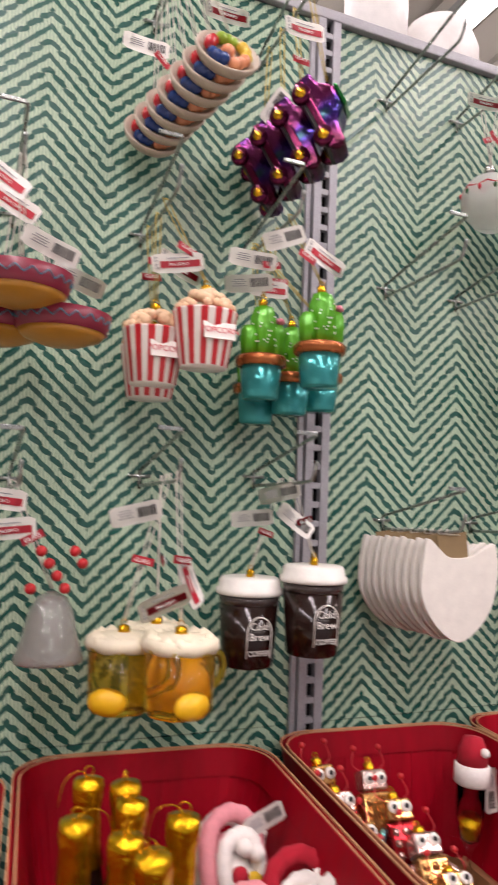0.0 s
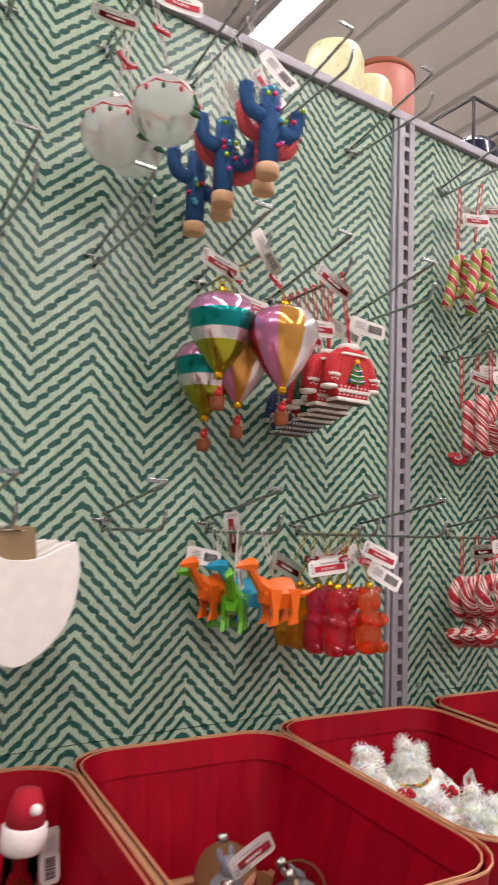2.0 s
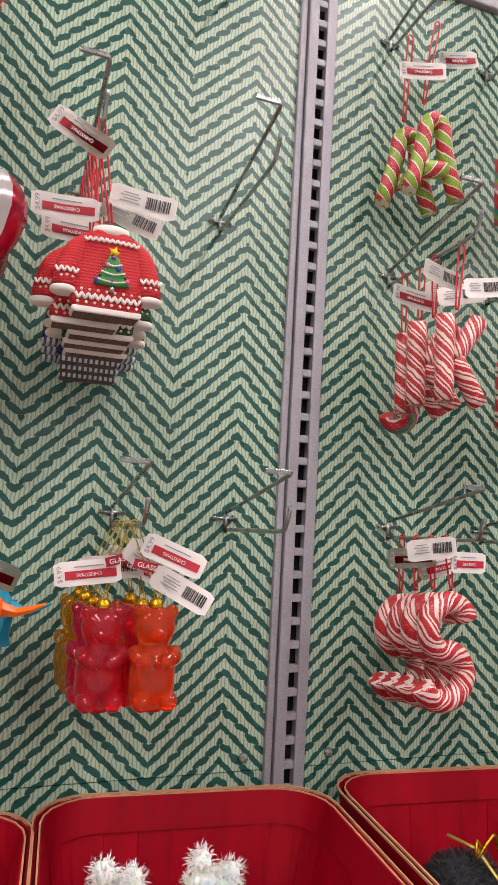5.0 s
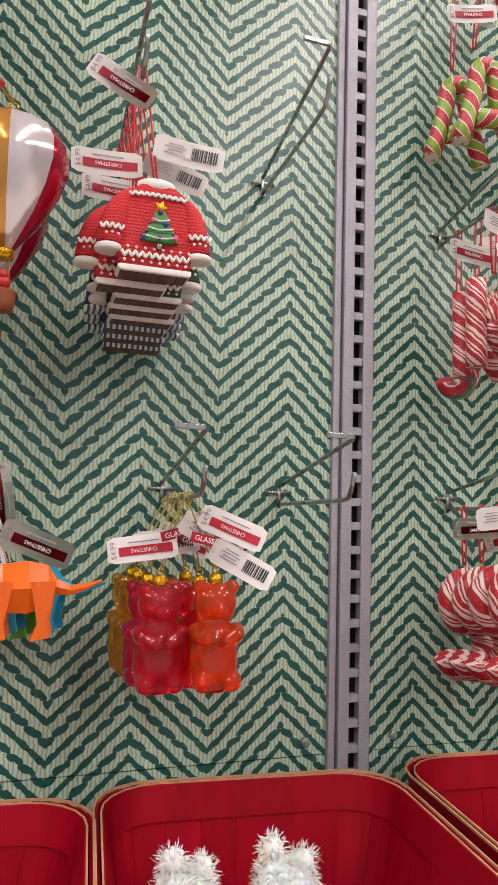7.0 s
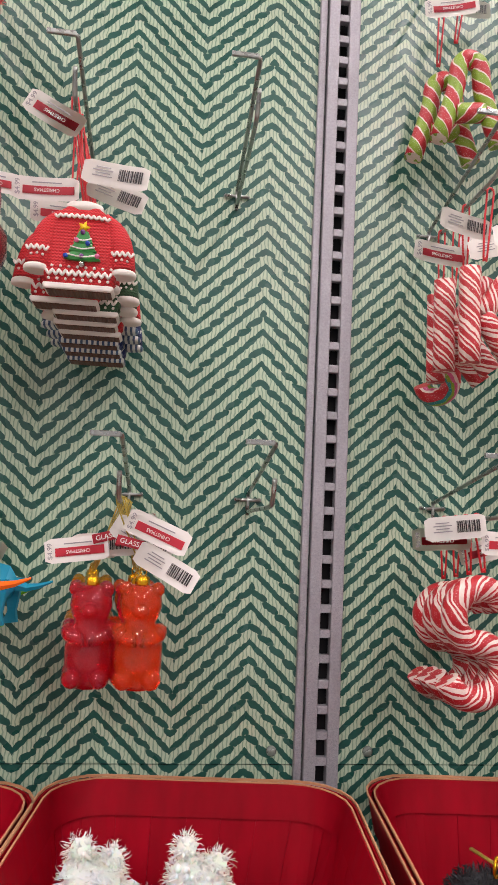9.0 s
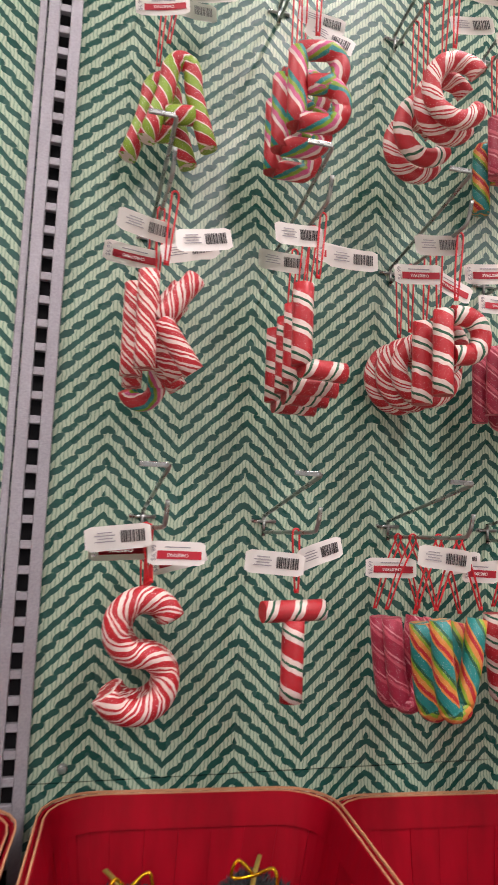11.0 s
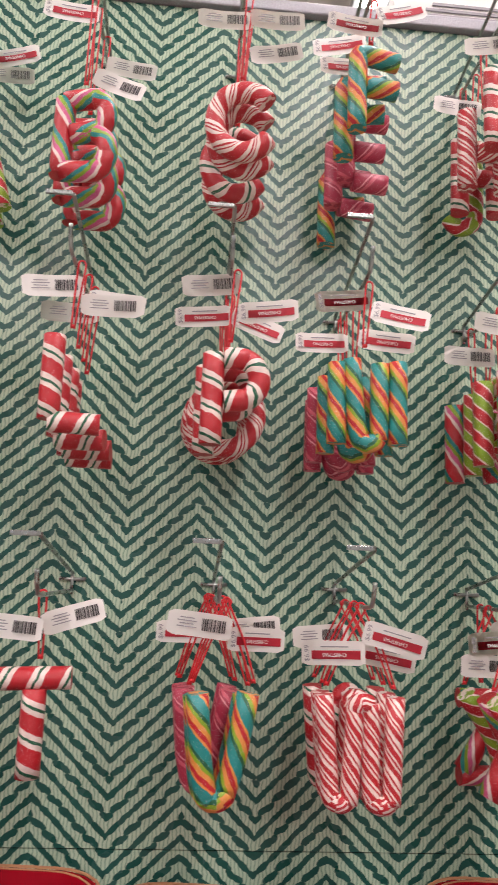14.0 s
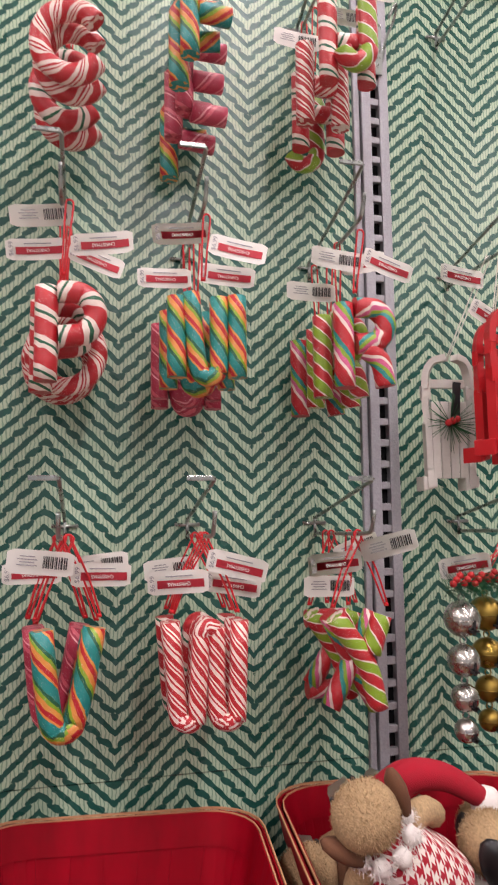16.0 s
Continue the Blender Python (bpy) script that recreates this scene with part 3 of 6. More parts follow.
# strokes in a box from -0.5 to 0.5 across and 0 to 1 up
GLYPH = {
    "A": [[(-0.42, 0.02), (-0.2, 0.55)] + arc(0, 0.76, 0.16, 0.16, 165, 15) + [(0.2, 0.55), (0.42, 0.02)], [(-0.2, 0.32), (0.2, 0.36)]],
    "B": [[(-0.34, 0.0), (-0.34, 0.9)] , [(-0.34, 0.9)] + arc(0.08, 0.72, 0.28, 0.2, 80, -80) + [(-0.2, 0.5)], [(-0.2, 0.5)] + arc(0.1, 0.28, 0.3, 0.23, 80, -80) + [(-0.32, 0.06)]],
    "C": [arc(0, 0.5, 0.36, 0.42, 38, 326, 16)],
    "E": [[(-0.32, 0.08), (-0.32, 0.92)], [(-0.2, 0.9), (0.42, 0.9)], [(-0.2, 0.5), (0.36, 0.5)], [(-0.2, 0.1), (0.42, 0.08)]],
    "F": [[(-0.28, 0.0), (-0.28, 0.8), (-0.2, 0.92), (0.42, 0.92)], [(-0.16, 0.55), (0.40, 0.56)]],
    "H": [[(-0.34, 0.0), (-0.34, 1.0)], [(0.34, 0.0), (0.34, 1.0)], [(-0.2, 0.5), (0.22, 0.5)]],
    "J": [[(0.2, 1.0), (0.2, 0.3)] + arc(-0.05, 0.26, 0.25, 0.2, 0, -160)],
    "K": [[(-0.32, 0.0), (-0.32, 1.0)], [(0.38, 1.0), (-0.14, 0.5)], [(-0.12, 0.52), (0.42, 0.02)]],
    "L": [[(-0.3, 0.12), (-0.3, 1.0)], [(-0.3, 0.1), (0.45, 0.1)]],
    "N": [[(-0.4, 0.06), (-0.4, 0.9)], [(-0.22, 0.94), (-0.16, 0.4)] + arc(0.02, 0.2, 0.14, 0.14, 190, 350) + [(0.16, 0.9)], [(0.4, 0.06), (0.4, 0.92)]],
    "O": [arc(0, 0.48, 0.38, 0.42, 60, 415, 18)],
    "P": [[(-0.3, 0.0), (-0.3, 0.96)], [(-0.14, 0.92)] + arc(0.1, 0.7, 0.3, 0.22, 90, -90) + [(-0.12, 0.46)]],
    "R": [[(-0.32, 0.0), (-0.32, 0.96)], [(-0.14, 0.92)] + arc(0.1, 0.72, 0.28, 0.2, 90, -90) + [(-0.12, 0.5)], [(0.06, 0.44), (0.28, 0.3), (0.36, 0.02)]],
    "S": [arc(0.05, 0.72, 0.32, 0.24, 20, 250, 10) + arc(-0.02, 0.26, 0.34, 0.24, 70, -160, 10)],
    "T": [[(0, 0.0), (0, 0.82)], [(-0.5, 0.9), (0.5, 0.92)]],
    "V": [[(-0.36, 1.0), (-0.26, 0.35)] + arc(-0.04, 0.16, 0.16, 0.13, 200, 330) + [(0.22, 0.4), (0.38, 1.0)]],
    "W": [[(-0.44, 1.0), (-0.36, 0.3)] + arc(-0.22, 0.13, 0.12, 0.1, 190, 340) + [(-0.06, 0.7)] + arc(0.05, 0.84, 0.1, 0.1, 170, 20) + [(0.14, 0.3)] + arc(0.28, 0.13, 0.12, 0.1, 190, 350) + [(0.44, 1.0)]],
    "Y": [[(-0.42, 1.0), (0.08, 0.5), (0.26, 0.02)], [(0.36, 1.0), (0.16, 0.6)]],
    "X": [[(-0.4, 1.0), (0.4, 0.0)], [(0.4, 1.0), (-0.4, 0.0)]],
    "Z": [[(-0.4, 0.92), (0.4, 0.92)], [(0.34, 0.84), (-0.34, 0.14)], [(-0.4, 0.08), (0.42, 0.08)]],
}
LET_RND = random.Random(11)


def letter(ch, x, y, ztop, hook_z, mat, h=0.110, w=0.072, r=0.0102, tags=1, turn=None, hang=0.0, tagside=1):
    """A candy letter whose top is at ztop, hung by a red loop from a hook whose base is at hook_z."""
    yaw = LET_RND.uniform(-9, 9) if turn is None else turn
    if ch in "CO":
        h, w, r = 0.098, 0.088, 0.0100
    if ch == "A":
        h, w = 0.124, 0.086
    if ch == "S":
        h, w, r = 0.124, 0.090, 0.0115
    if ch in "WN":
        w, r = 0.078, 0.0090
    t = thing("candy_letter", "glittered striped candy-cane letter %s hanging by red ribbon" % ch, "ornament", "candy letters on peg hooks")
    t.matrix_basis = pose(x, y, ztop - h, 0, 0, yaw)
    for k, st in enumerate(GLYPH[ch]):
        pts = [(px * (w - 2 * r) / 0.84, (LET_RND.uniform(-0.001, 0.001)), r + pz * (h - 2 * r)) for px, pz in st]
        path = smooth_path(pts, 5 if len(pts) < 6 else 3)
        bm = bm_new()
        tube(bm, path, r * LET_RND.uniform(0.95, 1.05), 12)
        part("stroke", bm, mat, t)
    hz = hook_z + rod_z(y) - ztop
    for hx in ((-0.38 * w, 0.38 * w) if ch in "VWY" else (hang,)):
        loop(t, (hx, h - 0.002), hz + 0.002, M_RIBBON, 0.0010, 0.005)
    for k in range(tags):
        s = tagside if k % 2 == 0 else -tagside
        zz = h + hz * LET_RND.uniform(0.25, 0.75)
        a = LET_RND.uniform(-22, 22)
        front = LET_RND.random() < 0.55
        m = pose(s * 0.002, -0.003 - 0.002 * k, zz) @ (pose(0, 0, 0, 0, a, LET_RND.uniform(-15, 15)) if s > 0 else pose(-0.05, 0, 0, 0, a * 0.4, LET_RND.uniform(-12, 12)))
        add_tag(t, m, front)
    return t


def letters(x, hook_z, items):
    """items: (glyph, y, top, material, dx, tags, side)"""
    for ch, y, top, mat, dx, tags, side in items:
        letter(ch, x + dx, y, top, hook_z, mat, tags=tags, tagside=side, hang=-dx * 0.6)


letters(0.097, R1, [("A", -0.066, 1.966, C_LIME, 0.026, 2, 1), ("A", -0.034, 1.960, C_LIME, 0.010, 1, 1)])
letters(0.245, R1, [("B", -0.14, 1.955, C_PINKR, 0.004, 1, -1), ("B", -0.10, 1.95, C_PINKR, 0.0, 1, 1), ("B", -0.06, 1.945, C_PINKR, 0.004, 1, 1)])
letters(0.398, R1, [("C", -0.14, 1.977, C_RWW, 0.006, 2, -1), ("C", -0.115, 1.972, C_RWW, 0.008, 1, 1), ("C", -0.08, 1.965, C_RWG, 0.002, 0, 1), ("C", -0.05, 1.96, C_RWW, 0.005, 0, 1)])
letters(0.527, R1, [("F", -0.145, 2.025, C_RAIN, 0.006, 2, 1), ("F", -0.115, 2.015, C_RAIN, 0.0, 1, -1), ("E", -0.08, 2.0, C_ROSE, 0.012, 1, -1), ("E", -0.05, 1.985, C_ROSE, 0.004, 0, 1), ("F", -0.025, 1.96, C_RAIN, 0.0, 0, 1)])
letters(0.672, R1, [("H", -0.13, 2.03, C_RWG, 0.014, 2, -1), ("J", -0.145, 2.04, C_LIME, 0.02, 1, 1), ("H", -0.09, 2.005, C_RW, 0.0, 1, 1), ("H", -0.055, 1.995, C_RWG, 0.006, 1, -1), ("J", -0.03, 1.985, C_LIME, 0.0, 0, 1)])
letters(0.106, R2, [("K", -0.135, 1.70, C_RW, 0.008, 2, 1), ("K", -0.10, 1.70, C_RW, 0.0, 2, 1), ("K", -0.07, 1.695, C_RWW, 0.004, 1, 1), ("J", -0.04, 1.68, C_PINKR, 0.0, 0, 1)])
letters(0.252, R2, [("L", -0.14, 1.705, C_RWG, 0.006, 2, -1), ("L", -0.11, 1.695, C_RWG, 0.008, 1, 1), ("L", -0.08, 1.69, C_RWG, 0.01, 1, -1), ("L", -0.05, 1.685, C_RWG, 0.008, 0, 1)])
letters(0.398, R2, [("P", -0.145, 1.70, C_RWG, 0.007, 2, -1), ("P", -0.115, 1.695, C_RWG, 0.001, 1, -1), ("O", -0.085, 1.69, C_RWW, 0.004, 1, 1), ("O", -0.055, 1.69, C_RW, 0.0, 0, 1), ("O", -0.03, 1.69, C_RWW, -0.002, 0, 1)])
letters(0.527, R2, [("N", -0.14, 1.705, C_RAIN, 0.006, 2, -1), ("N", -0.105, 1.70, C_RAIN, 0.002, 1, 1), ("N", -0.07, 1.695, C_ROSE, -0.004, 1, -1), ("N", -0.04, 1.69, C_ROSE, 0.0, 0, 1)])
letters(0.681, R2, [("R", -0.135, 1.705, C_PINKR, 0.012, 2, 1), ("R", -0.10, 1.70, C_LIME, 0.0, 1, 1), ("R", -0.065, 1.695, C_LIME, 0.004, 1, -1), ("R", -0.035, 1.69, C_PINKR, -0.004, 0, 1)])
letters(0.116, R3, [("S", -0.135, 1.415, C_RW, -0.012, 2, -1), ("S", -0.10, 1.41, C_RWW, -0.006, 1, -1), ("S", -0.065, 1.405, C_RW, 0.0, 1, 1), ("S", -0.035, 1.40, C_RWW, 0.0, 0, -1)])
letters(0.250, R3, [("T", -0.125, 1.407, C_RWG, -0.004, 2, 1)])
letters(0.401, R3, [("V", -0.14, 1.394, C_RAIN, 0.008, 2, 1), ("V", -0.105, 1.386, C_RAIN, 0.006, 1, 1), ("V", -0.07, 1.385, C_ROSE, -0.004, 1, -1), ("V", -0.04, 1.383, C_ROSE, -0.006, 0, 1)])
letters(0.533, R3, [("W", -0.14, 1.394, C_RW, -0.003, 2, -1), ("W", -0.10, 1.39, C_RW, 0.0, 1, 1), ("W", -0.06, 1.388, C_RWG, 0.0, 1, -1)])
letters(0.682, R3, [("Y", -0.135, 1.393, C_LIME, 0.0, 2, 1), ("X", -0.10, 1.39, C_PINKR, 0.004, 1, -1), ("Y", -0.07, 1.388, C_LIME, -0.004, 1, 1), ("Z", -0.04, 1.385, C_PINKR, 0.0, 0, 1)])


# ---- other hanging ornaments ----
def plain(name, h, rough=0.4, metal=0.0, **kw):
    return varied(name, rgb(h), rough, metal, 70, 0.2, 0.1, 500, **kw)


def banded(name, stops, rough=0.2, metal=0.6, along_v=False, scale=1.0):
    """Colour bands round (u) or up (v) a turned shape."""
    m = Mat(name, rough=rough, metal=metal)
    s = m.sep(m.coords("UV"))
    f = m.math("FRACT", m.math("MULTIPLY", s[1] if along_v else s[0], scale))
    m.set("Base Color", m.mix(m.math("MULTIPLY", m.noise(140, 2), 0.3), m.ramp(f, stops, True), (0.7, 0.6, 0.6, 1), "MULTIPLY"))
    m.bump(m.noise(60, 2), 0.12, 0.002)
    return m.m


M_GOLD = plain("shiny_gold", "d9a520", 0.18, 0.9)
M_WICKER = plain("brown_wicker", "8c4a2a", 0.7)
M_SANTARED = plain("santa_red", "b81e24", 0.5)
M_WHITE = plain("glossy_white", "ece8e0", 0.35)
M_FELTW = plain("white_felt", "e6e1d8", 0.9)
M_SILVER = plain("brushed_silver", "b8b6b0", 0.25, 0.95)
M_GOLDBELL = plain("antique_gold", "8e7636", 0.3, 0.9)
M_BLACK = plain("black_plastic", "1a181a", 0.4)
M_DKGREEN = plain("dark_green", "1e5a32", 0.5)
M_WOODPALE = wood_bare("pale_wood", "b58a60", "d8b48a")
HR = random.Random(5)


def hang(t, x, y, z, yaw=0, roll=0):
    t.matrix_basis = pose(x, y, z, 0, roll, yaw)
    return t


def fit_up(t, x, y, z, hook_z, top, mat, tags=(), hx=None, glass=False, price="$9.99", rad=0.0007):
    """Places a thing, strings it up to the hook and gives it its tickets: (height share, side, tilt, front)."""
    hang(t, x, y, z)
    dz = hook_z + rod_z(y) - (z + top)
    dx = 0.0 if hx is None else hx - x
    pts = [(-0.001, 0, top), (dx - 0.003, 0, top + dz - 0.003), (dx, 0, top + dz + 0.0032), (dx + 0.003, 0, top + dz - 0.003), (0.001, 0, top)]
    bm = bm_new()
    tube(bm, smooth_path(pts, 3), rad, 5)
    part("hanging_loop", bm, mat, t)
    for f, side, tilt, front in tags:
        px, pz = dx * f, top + dz * f
        m = pose(px + side * 0.001, -0.003 - 0.003 * HR.random(), pz) @ (pose(0, 0, 0, 0, tilt, HR.uniform(-12, 12)) if side > 0 else pose(0, 0, 0, 0, tilt, HR.uniform(-12, 12)) @ pose(-0.05, 0, 0))
        add_tag(t, m, front, price)
    if glass:
        add_glass(t, pose(dx * 0.5 - 0.012, -0.006, top + dz * 0.45, 0, HR.uniform(-30, 40), 0))
    return t


def clasp(t, z, r=0.006):
    bm = bm_new()
    lathe(bm, [(r, z - 0.002), (r * 1.05, z + 0.001), (r, z + 0.006), (r * 0.5, z + 0.0075), (0, z + 0.008)], 12, lobes=6, lobe=0.06)
    tube(bm, arc3(0, z + 0.010, 0.003), 0.0006, 5, closed=True)
    part("cap", bm, M_GOLD, t, "gold metal cap")


def arc3(x, z, r, n=10):
    return [(x + r * math.cos(2 * math.pi * k / n), 0, z + r * math.sin(2 * math.pi * k / n)) for k in range(n)]


# hot air balloons
B1 = banded("balloon_bands", [(0, rgb("9a9a28")), (0.36, rgb("d8d2d4")), (0.5, rgb("0f8c86")), (0.72, rgb("d89ac0")), (0.9, rgb("a8902a"))], 0.16, 0.75, True, 10.0)
B2 = banded("balloon_gores", [(0, rgb("d888b4")), (0.25, rgb("d09a4a")), (0.5, rgb("e8e2e2")), (0.75, rgb("b81838"))], 0.16, 0.6, False, 2.0)


def balloon(x, y, zc, mat, label, tags):
    t = thing("balloon_ornament", label, "ornament", "glass balloon ornaments")
    bm = bm_new()
    prof = [(0.005, 0.0), (0.013, 0.010), (0.025, 0.026), (0.035, 0.045), (0.0405, 0.063), (0.040, 0.078), (0.033, 0.090), (0.020, 0.097), (0.006, 0.0995)]
    lathe(bm, prof, 32, pose(0, 0, -0.05), 16, 0.02)
    part("envelope", bm, mat, t)
    part("neck", lathe(bm_new(), [(0.006, -0.056), (0.0062, -0.048), (0.005, -0.047)], 12), M_GOLD, t)
    bm = bm_new()
    for sx in (-0.004, 0.004):
        tube(bm, [(sx, 0, -0.075), (sx * 0.8, 0, -0.054)], 0.0004, 4)
    part("cords", bm, M_GOLDTHREAD, t)
    part("gondola", lathe(bm_new(), [(0.0072, -0.094), (0.0085, -0.088), (0.009, -0.080), (0.0095, -0.079), (0.008, -0.0785)], 14, Matrix(), 7, 0.04), M_WICKER, t, "brown wicker basket")
    bm = bm_new()
    ball(bm, 0.0055, pose(0, -0.001, -0.073), 2)
    ball(bm, 0.0035, pose(0, -0.004, -0.068), 2)
    part("small_figure", bm, M_SANTARED, t, "tiny red and white figure")
    clasp(t, 0.05)
    return fit_up(t, x, y, zc, 1.8, 0.062, M_GOLDTHREAD, tags, hx=-0.391, glass=True)


balloon(-0.421, -0.12, 1.698, B1, "pink, teal and gold striped shiny balloon ornament", [(0.5, -1, 12, True)])
balloon(-0.360, -0.165, 1.682, B2, "red, white, pink and gold gored balloon ornament", [(0.6, -1, 50, False)])
balloon(-0.402, -0.055, 1.655, B1, "pink, teal and gold striped shiny balloon ornament", [])
balloon(-0.372, -0.085, 1.672, B2, "red, white, pink and gold gored balloon ornament", [(0.4, 1, 4, True)])

# knitted jumpers
knit = []
for nm, h in (("knit_red", "d4222a"), ("knit_green", "2f5a38"), ("knit_brown", "6a4436"), ("knit_blue", "28386e")):
    m = Mat(nm, rough=0.6)
    s = m.sep(m.coords())
    f1 = m.math("SINE", m.math("MULTIPLY", m.math("MULTIPLY_ADD", m.math("ABSOLUTE", m.math("SINE", m.math("MULTIPLY", s[0], 1100.0))), 0.0012, s[2]), 2400.0))
    m.set("Base Color", m.mix(m.math("MULTIPLY_ADD", f1, 0.25, 0.3), rgb(h), tuple(c * 0.45 for c in rgb(h)[:3]) + (1,)))
    m.bump(f1, 0.5, 0.001)
    knit.append(m.m)


def icing(t, name, pts, r=0.0013):
    part(name, tube(bm_new(), smooth_path(pts, 3), r, 6), M_FELTW, t, "piped white icing line" if name == "zigzag" else "")


def jumper(x, y, zc, mat, label, tree, tags, hem):
    t = thing("jumper_ornament", label, "ornament", "stack of jumper ornaments")
    body = [(-0.025, -0.036), (0.025, -0.036), (0.029, -0.030), (0.030, -0.012), (0.028, 0.010), (0.023, 0.024), (0.013, 0.032), (-0.013, 0.032), (-0.023, 0.024), (-0.028, 0.010), (-0.030, -0.012), (-0.029, -0.030)]
    part("body", slab(bm_new(), body, 0.020, Matrix(), 0.007), mat, t)
    for s in (-1, 1):
        sl = smooth_path([(s * 0.015, 0, 0.023), (s * 0.026, -0.001, 0.013), (s * 0.032, -0.002, -0.003), (s * 0.0345, -0.003, -0.020)], 4)
        part("sleeve", tube(bm_new(), sl, 0.0102, 12, taper=[0.80 + 0.20 * min(1, k / 6) for k in range(len(sl))]), mat, t)
        part("cuff", lathe(bm_new(), [(0.0085, -0.0250), (0.0105, -0.0243), (0.0109, -0.0220), (0.0100, -0.0200), (0.008, -0.0195)], 14, pose(s * 0.0347, -0.003, 0)), hem, t, "ribbed cuff")
        icing(t, "zigzag", [(s * (0.0250 + 0.0022 * k), -0.0118 - 0.0022 * math.sin(math.pi * k / 8), -0.008 + 0.0017 * (-1) ** k) for k in range(9)], 0.0011)
        for k in range(3):
            part("dot", ball(bm_new(), 0.0013, pose(s * (0.029 + 0.0045 * k), -0.0128, -0.0135 + 0.001 * (k % 2)), 1), M_FELTW, t)
    part("collar", lathe(bm_new(), [(0.0135, 0.028), (0.0152, 0.031), (0.0148, 0.035), (0.011, 0.0365), (0.009, 0.034)], 20, Matrix(), squash=0.7), M_FELTW if tree else hem, t, "white rolled collar")
    part("hem", slab(bm_new(), [(-0.0265, -0.0395), (0.0265, -0.0395), (0.0285, -0.0375), (0.0278, -0.0345), (-0.0278, -0.0345), (-0.0285, -0.0375)], 0.0225, Matrix(), 0.0016), hem, t, "ribbed hem band")
    # brown slab paints in the shade seen on the jumper's bottom
    part("underside", slab(bm_new(), [(-0.0255, -0.0402), (0.0255, -0.0402), (0.0265, -0.0385), (-0.0265, -0.0385)], 0.0185, pose(0, 0.001, 0), 0.0004), knit[2], t, "underside with its shade coloured brown")
    icing(t, "zigzag", [(-0.026 + 0.0026 * k, -0.0112, -0.0265 + 0.0019 * (-1) ** k) for k in range(21)])
    icing(t, "zigzag", [(-0.022 + 0.0022 * k, -0.0112, 0.0215 - 0.00001 * (k - 10) ** 2 + 0.0011 * (-1) ** k) for k in range(21)], 0.0012)
    for k in range(8):
        for dz in (-0.0315, -0.0210):
            part("dot", ball(bm_new(), 0.0014, pose(-0.0235 + 0.0067 * k + (0.002 if dz > -0.03 else 0), -0.0108, dz), 1), M_FELTW, t)
    if tree:
        for k, (w, z0, z1) in enumerate(((0.0150, -0.0150, -0.0060), (0.0115, -0.0085, 0.0010), (0.0080, -0.0015, 0.0085))):
            part("tree_tier", slab(bm_new(), [(-w, z0), (-w * 0.3, z0 - 0.001), (w * 0.3, z0 - 0.001), (w, z0), (w * 0.42, z1), (-w * 0.42, z1)], 0.0045 + 0.0008 * k, pose(0.002, -0.0115, 0), 0.0012), TREEG, t, "green tree motif")
            icing(t, "tinsel", [(0.002 - w * 0.85, -0.0150, z0 + 0.003), (0.002, -0.0162, z0 + 0.001), (0.002 + w * 0.85, -0.0150, z0 + 0.0035)], 0.0006)
        for k, (bx, bz) in enumerate(((-0.011, -0.0135), (0.014, -0.012), (0.0015, -0.0130), (0.006, -0.002), (-0.003, 0.000), (0.0015, 0.007))):
            part("bauble", ball(bm_new(), 0.0021, pose(bx, -0.0150, bz), 2), JB[k % 3], t)
        part("bauble", ball(bm_new(), 0.0026, pose(0.002, -0.0130, -0.0190), 2), M_SILVER, t, "silver tree foot")
        part("star", lathe(bm_new(), [(0, -0.0012), (0.0042, 0), (0, 0.0012)], 10, pose(0.002, -0.0140, 0.0115, 90), 5, 0.35), JB[3], t, "yellow star")
    return fit_up(t, x, y, zc, 1.8, 0.034, M_RIBBON, tags, hx=-0.266, price="$4.99", rad=0.0009)


TREEG = plain("leaf_green_clay", "2f8a3c", 0.35)
JB = [plain("bead_blue", "2a4aa8", 0.25), plain("bead_pink", "d86a94", 0.25), plain("bead_purple", "6a3a78", 0.25), plain("bead_yellow", "ecc81c", 0.3)]
RIBHEM = Mat("striped_rib", rough=0.5)
RIBHEM.set("Base Color", RIBHEM.ramp(RIBHEM.math("FRACT", RIBHEM.math("MULTIPLY", RIBHEM.sep(RIBHEM.coords())[0], 200.0)), [(0, rgb("d8dcd8")), (0.55, rgb("3c5878"))], True))
jumper(-0.252, -0.160, 1.668, knit[0], "red knitted jumper ornament with a green tree", True, [(0.75, -1, 30, True), (0.35, 1, 8, False)], M_FELTW)
for k, (mt, lb) in enumerate(((knit[0], "red knitted jumper ornament behind another"), (knit[1], "dark green jumper ornament in a stack"), (knit[1], "dark green jumper ornament with a white hem"), (knit[0], "red jumper ornament with a white hem"), (knit[3], "dark blue jumper ornament with a striped hem"), (knit[3], "dark blue jumper ornament with a striped hem"), (knit[3], "dark blue jumper ornament at the back"))):
    jumper((-0.266, -0.250, -0.252, -0.249, -0.252, -0.250, -0.248)[k], -0.136 + 0.0175 * k, 1.663 - 0.0042 * k, mt, lb, False, [(0.3, -1, -3, True)] if k in (0, 2) else ([(0.5, 1, 20, False)] if k == 1 else []), M_FELTW if k < 4 else RIBHEM.m)

# glass gummy bears
GB = [Mat(n, rgb(h), 0.04, 0, Transmission_Weight=0.84, IOR=1.3, Coat_Weight=0.6, Coat_Roughness=0.03) for n, h in (("red_glass", "f03a50"), ("orange_glass", "ff6a30"), ("yellow_glass", "f0b428"), ("pink_red_glass", "f03c6c"))]
for g in GB:
    g.bump(g.noise(70, 2), 0.25, 0.004)


